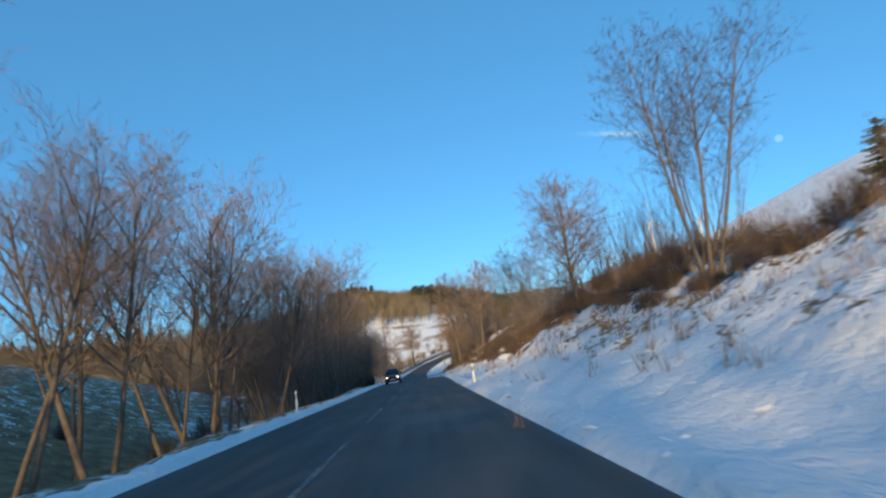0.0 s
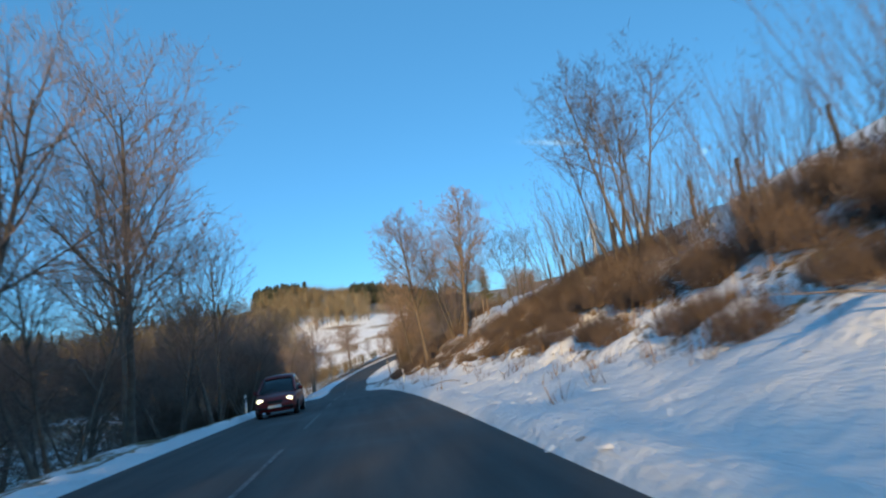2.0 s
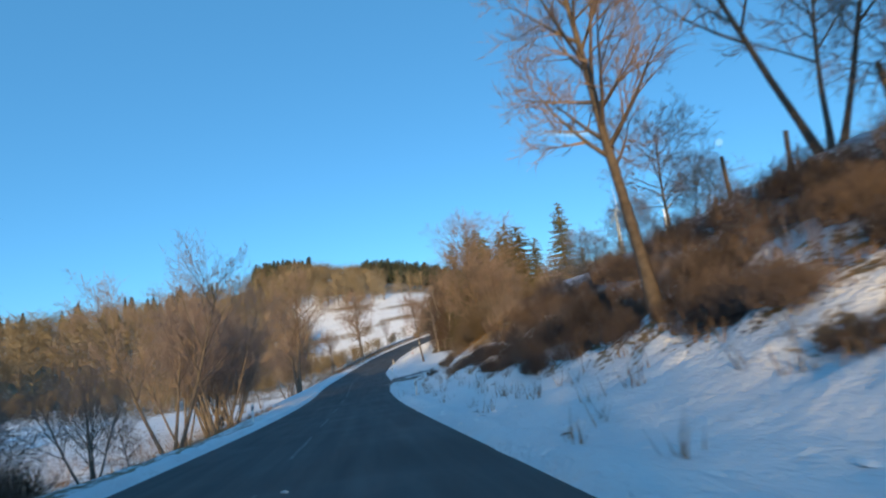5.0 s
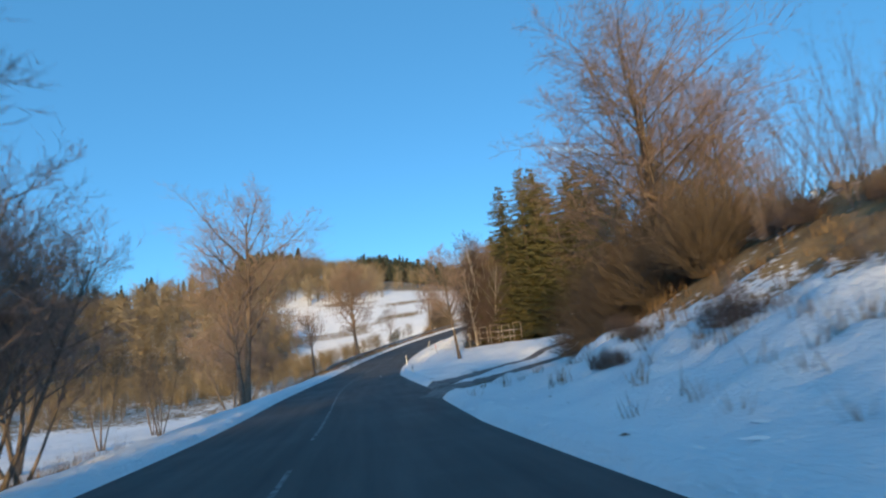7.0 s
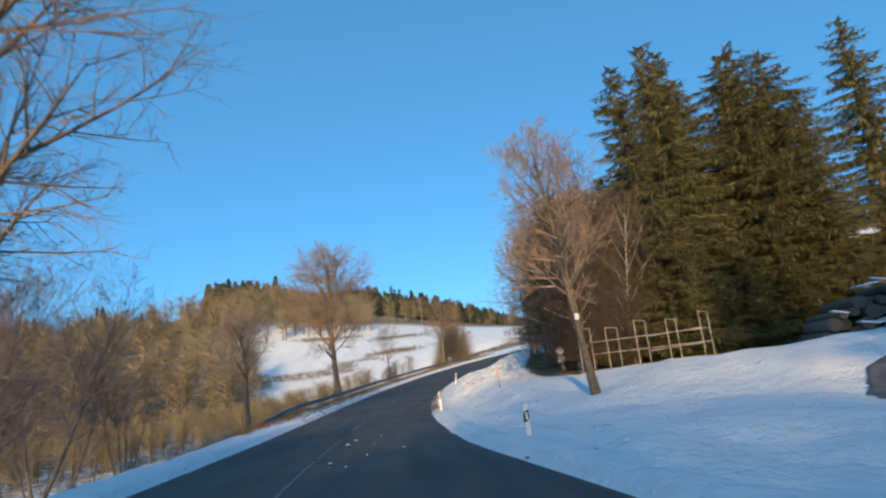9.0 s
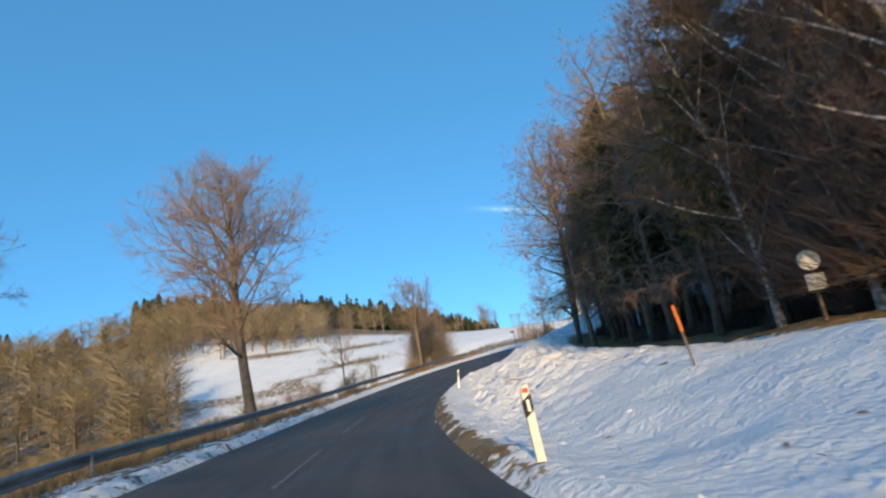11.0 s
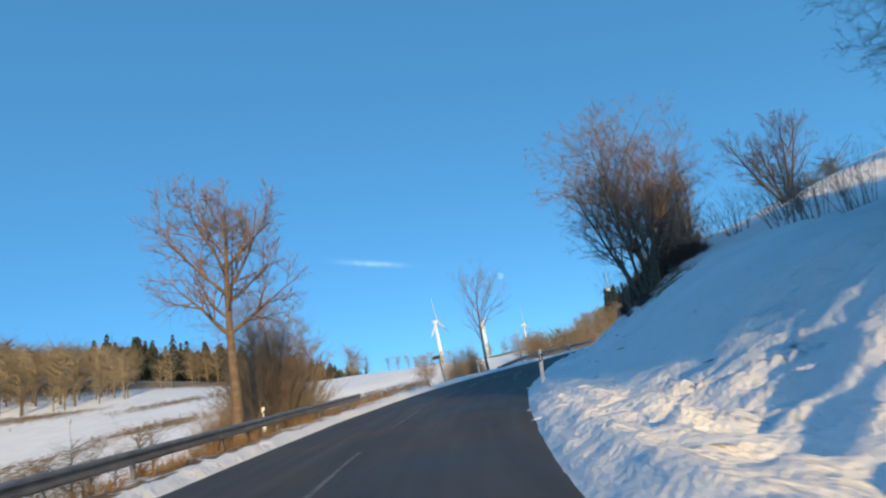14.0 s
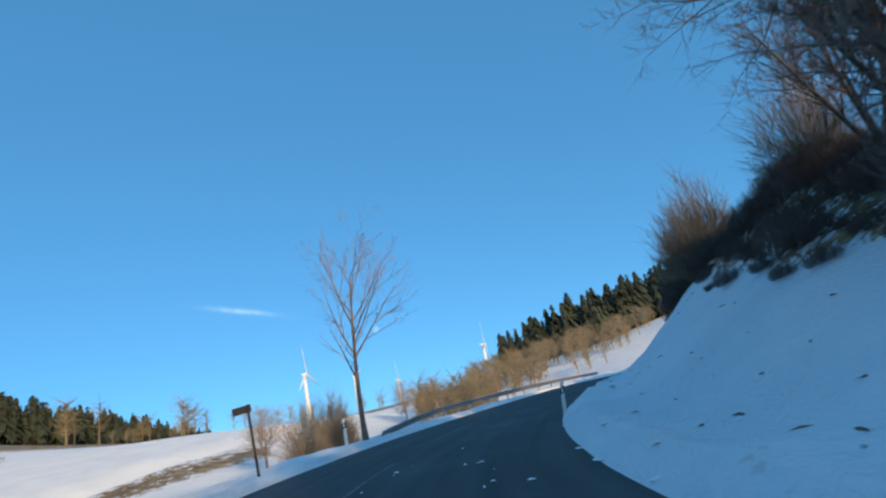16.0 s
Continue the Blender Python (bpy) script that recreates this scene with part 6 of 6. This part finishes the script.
# ---------------------------------------------------------------- the red car in the other lane
def car():
    ob = new("car")
    # cross sections along the length (y forward), half width and heights: sill, waist, roof
    lower = [(-2.02, 0.70, 0.40, 0.80), (-1.95, 0.80, 0.26, 0.98), (-1.2, 0.84, 0.22, 0.98), (0.6, 0.84, 0.22, 0.98), (1.25, 0.83, 0.24, 0.95), (1.75, 0.78, 0.24, 0.82), (2.02, 0.62, 0.30, 0.66)]
    v, f = [], []
    for y, w, lo, hi in lower:
        v += [(-w * 0.92, y, lo), (-w, y, lo + 0.14), (-w, y, hi - 0.14), (-w * 0.90, y, hi), (0, y, hi + 0.035), (w * 0.90, y, hi), (w, y, hi - 0.14), (w, y, lo + 0.14), (w * 0.92, y, lo), (0, y, lo - 0.02)]
    n = 10
    for i in range(len(lower) - 1):
        for j in range(n):
            a, b = i * n + j, i * n + (j + 1) % n
            f.append((a, a + n, b + n, b))
    f += [tuple(range(n)), tuple((len(lower) - 1) * n + j for j in reversed(range(n)))]
    part("body", mesh_of("body", v, f, CAR_RED, True), ob)
    cabin = [(-1.98, 0.70, 0.95, 0.98), (-1.80, 0.66, 0.95, 1.50), (-1.0, 0.67, 0.95, 1.66), (0.05, 0.66, 0.95, 1.63), (0.45, 0.70, 0.95, 1.45), (1.22, 0.76, 0.93, 0.95)]
    v, f = [], []
    for y, w, lo, hi in cabin:
        v += [(-0.80, y, lo), (-w, y, lo + (hi - lo) * 0.85), (-w * 0.86, y, hi), (0, y, hi + 0.03), (w * 0.86, y, hi), (w, y, lo + (hi - lo) * 0.85), (0.80, y, lo)]
    n = 7
    for i in range(len(cabin) - 1):
        for j in range(n):
            a, b = i * n + j, i * n + (j + 1) % n
            f.append((a, a + n, b + n, b))
    f += [tuple(range(n)), tuple((len(cabin) - 1) * n + j for j in reversed(range(n)))]
    part("glazing", mesh_of("glazing", v, f, GLASS_DARK, True), ob, "dark tinted glazing")
    v, f = [], []
    for y, w, hi in ((-1.84, 0.60, 1.50), (-1.0, 0.60, 1.69), (0.05, 0.58, 1.66), (0.34, 0.56, 1.56)):
        for x in (-w, -w * 0.5, 0, w * 0.5, w):
            v.append((x, y, hi + 0.035 - 0.03 * abs(x / w)))
        for x in (w, w * 0.5, 0, -w * 0.5, -w):
            v.append((x, y, hi - 0.02 - 0.03 * abs(x / w)))
    for i in range(3):
        for j in range(10):
            a, b = i * 10 + j, i * 10 + (j + 1) % 10
            f.append((a, a + 10, b + 10, b))
    f += [tuple(range(10)), tuple(30 + j for j in reversed(range(10)))]
    part("roof", mesh_of("roof", v, f, CAR_RED, True), ob)
    for x in (-1, 1):
        t = Tubes()
        t.tube([Vector((x * 0.77, 1.24, 0.95)), Vector((x * 0.62, 0.36, 1.56))], [0.045, 0.04], 6, True)
        part("pillar", t.mesh("pillar", CAR_RED), ob)
        bm = box_bm(0.20, 0.10, 0.14, (x * 0.94, 0.72, 1.04), 0.04, 2)
        part("mirror", bm_mesh("mirror", bm, CAR_RED, True), ob)
        bm = bmesh.new()
        bmesh.ops.create_uvsphere(bm, u_segments=14, v_segments=8, radius=1.0)
        bmesh.ops.scale(bm, vec=(0.13, 0.08, 0.085), verts=bm.verts)
        bmesh.ops.translate(bm, vec=(x * 0.58, 1.93, 0.70), verts=bm.verts)
        part("headlight", bm_mesh("headlight", bm, HEADLIGHT, True), ob, "lit warm white headlight")
        for y in (-1.25, 1.25):
            bm = bmesh.new()
            bmesh.ops.create_cone(bm, cap_ends=True, segments=22, radius1=0.31, radius2=0.31, depth=0.20)
            bmesh.ops.bevel(bm, geom=[e for e in bm.edges if abs(e.verts[0].co.z - e.verts[1].co.z) < 1e-5], offset=0.03, segments=2, affect="EDGES")
            bmesh.ops.rotate(bm, cent=(0, 0, 0), matrix=Matrix.Rotation(radians(90), 3, "Y"), verts=bm.verts)
            w = part("wheel", bm_mesh("tyre", bm, RUBBER, True), ob, at=Matrix.Translation((x * 0.76, y, 0.31)))
            bm = bmesh.new()
            bmesh.ops.create_cone(bm, cap_ends=True, segments=16, radius1=0.19, radius2=0.17, depth=0.03)
            bmesh.ops.rotate(bm, cent=(0, 0, 0), matrix=Matrix.Rotation(radians(90), 3, "Y"), verts=bm.verts)
            part("rim", bm_mesh("rim", bm, ZINC), w, at=Matrix.Translation((x * 0.10, 0, 0)))
    part("bumper", bm_mesh("bumper", box_bm(1.46, 0.30, 0.22, (0, 1.93, 0.40), 0.08, 3), TRIM, True), ob, "dark bumper")
    part("grille", bm_mesh("grille", box_bm(0.62, 0.06, 0.12, (0, 2.03, 0.62), 0.03, 2), TRIM), ob)
    part("number_plate", box_mesh("number_plate", 0.52, 0.02, 0.11, PLATE, (0, 2.09, 0.44), 0.004), ob, "white plate with plain dark bars")
    return ob


def lamp_material():
    m = bpy.data.materials.new("headlight_glow")
    m.use_nodes = True
    b = m.node_tree.nodes["Principled BSDF"]
    b.inputs["Base Color"].default_value = (0.9, 0.85, 0.75, 1)
    b.inputs["Emission Color"].default_value = (1.0, 0.80, 0.52, 1)
    b.inputs["Emission Strength"].default_value = 2.2
    return m


HEADLIGHT = lamp_material()
the_car = car()
cx, cy = place_at(65.6, -1.95)
the_car.matrix_basis = Matrix.Translation((cx, cy, float(np.interp(65.6, STATION, CENTRE[:, 2])) - 0.015)) @ Euler((radians(3.2), 0, radians(heading(65.6) + 180))).to_matrix().to_4x4()
tagged(the_car, "dark red compact van with lit headlights in the oncoming lane", "car")


# ---------------------------------------------------------------- litter of the winter road
def scraps(name, mat, places, size, seed, label, category):
    """Small flat crumbs lying on the surface."""
    rng = random.Random(seed)
    v, f = [], []
    for x, y, z, turn in places:
        n = rng.randint(5, 8)
        L, W, H = size * rng.uniform(0.4, 1.6), size * rng.uniform(0.15, 0.4), 0.015 + size * 0.05
        b = len(v)
        for i in range(n):
            a = 2 * math.pi * i / n
            px, py = math.cos(a) * L * rng.uniform(0.7, 1.2), math.sin(a) * W * rng.uniform(0.7, 1.2)
            c, s_ = math.cos(turn), math.sin(turn)
            v.append((x + px * c - py * s_, y + px * s_ + py * c, z - 0.01))
        v.append((x, y, z + H))
        f += [(b + i, b + (i + 1) % n, b + n) for i in range(n)]
    return tagged(new(name, mesh_of(name, v, f, mat)), label, category, kind="stuff")


def on_road(s, u):
    x, y = place_at(s, u)
    k = int(np.clip(round(s / 0.5 + START), 0, len(CENTRE) - 1))
    return x, y, CENTRE[k, 2] - 0.01 * abs(u) - float(along(CANT, s)) * u, g.uniform(0, 3.14)


crumbs = [on_road(g.gauss(190, 5), g.uniform(-0.5, 3.0)) for _ in range(9)] + [on_road(g.gauss(277, 3), g.uniform(0.2, 3.2)) for _ in range(16)]
crumbs += [on_road(g.uniform(0, 300), g.uniform(-3.2, 3.2)) for _ in range(8)]
scraps("snow_crumbs", SNOW, crumbs, 0.10, 61, "scattered crumbs of snow on the asphalt", "snow")
clods = []
for _ in range(420):
    s, u = g.uniform(5, 320), HALF + abs(g.gauss(0.4, 1.6)) + 0.2
    x, y = place_at(s, u)
    clods.append((x, y))
cz = land(np.array([c[0] for c in clods]), np.array([c[1] for c in clods]))
scraps("snow_clods", SNOW, [(x, y, z, g.uniform(0, 3.1)) for (x, y), z in zip(clods, cz)], 0.22, 62, "small clods of rolled snow on the bank", "snow")
earth = []
for _ in range(120):
    s, u = g.uniform(5, 320), HALF + 0.4 + abs(g.gauss(0, 3.5))
    earth.append(place_at(s, u))
for _ in range(90):
    earth.append(place_at(g.uniform(262, 300), 5.5 + abs(g.gauss(0, 3.0))))
ez = land(np.array([c[0] for c in earth]), np.array([c[1] for c in earth]))
scraps("earth_clods", BARK, [(x, y, z, g.uniform(0, 3.1)) for (x, y), z in zip(earth, ez)], 0.13, 63, "small clods of earth and bark lying on the snow", "earth")


def fallen_branch(seed, length):
    rng = random.Random(seed)
    t = Tubes()
    p, d = Vector((0, 0, 0.03)), Vector((1, 0, 0.22))
    pts = [p.copy()]
    for i in range(6):
        d = (d + Vector((rng.uniform(-0.25, 0.25), rng.uniform(-0.25, 0.25), rng.uniform(-0.16, 0.10)))).normalized()
        p = p + d * length / 6
        pts.append(p.copy())
    t.tube(pts, [0.022, 0.02, 0.017, 0.014, 0.011, 0.008, 0.004], 5)
    for _ in range(9):
        i = rng.randrange(1, 6)
        t.spike(pts[i], pts[i] + Vector((rng.uniform(0, 0.5), rng.uniform(-0.5, 0.5), rng.uniform(0, 0.5))) * length * 0.35, 0.008)
    return new("fallen_branch", t.mesh("fallen_branch", BARK))


for i, (s, u, turn, L) in enumerate(((38, 6.5, 20, 1.6), (44, 7.6, 150, 2.0), (58, 6.2, 60, 1.4), (63, 5.6, 170, 1.8), (66, 6.6, 40, 1.5), (69, 7.6, 200, 2.2), (73, 6.6, 80, 1.5), (93, 5.4, 10, 1.2), (102, 6.0, 190, 1.3), (221, 6.5, 130, 1.2))):
    q = set_down(fallen_branch(i, L), s, u, turn, 1.0, first=True)
    tagged(q, "thin bare branch sticking out of the snow", "branch", "branches in the snow")
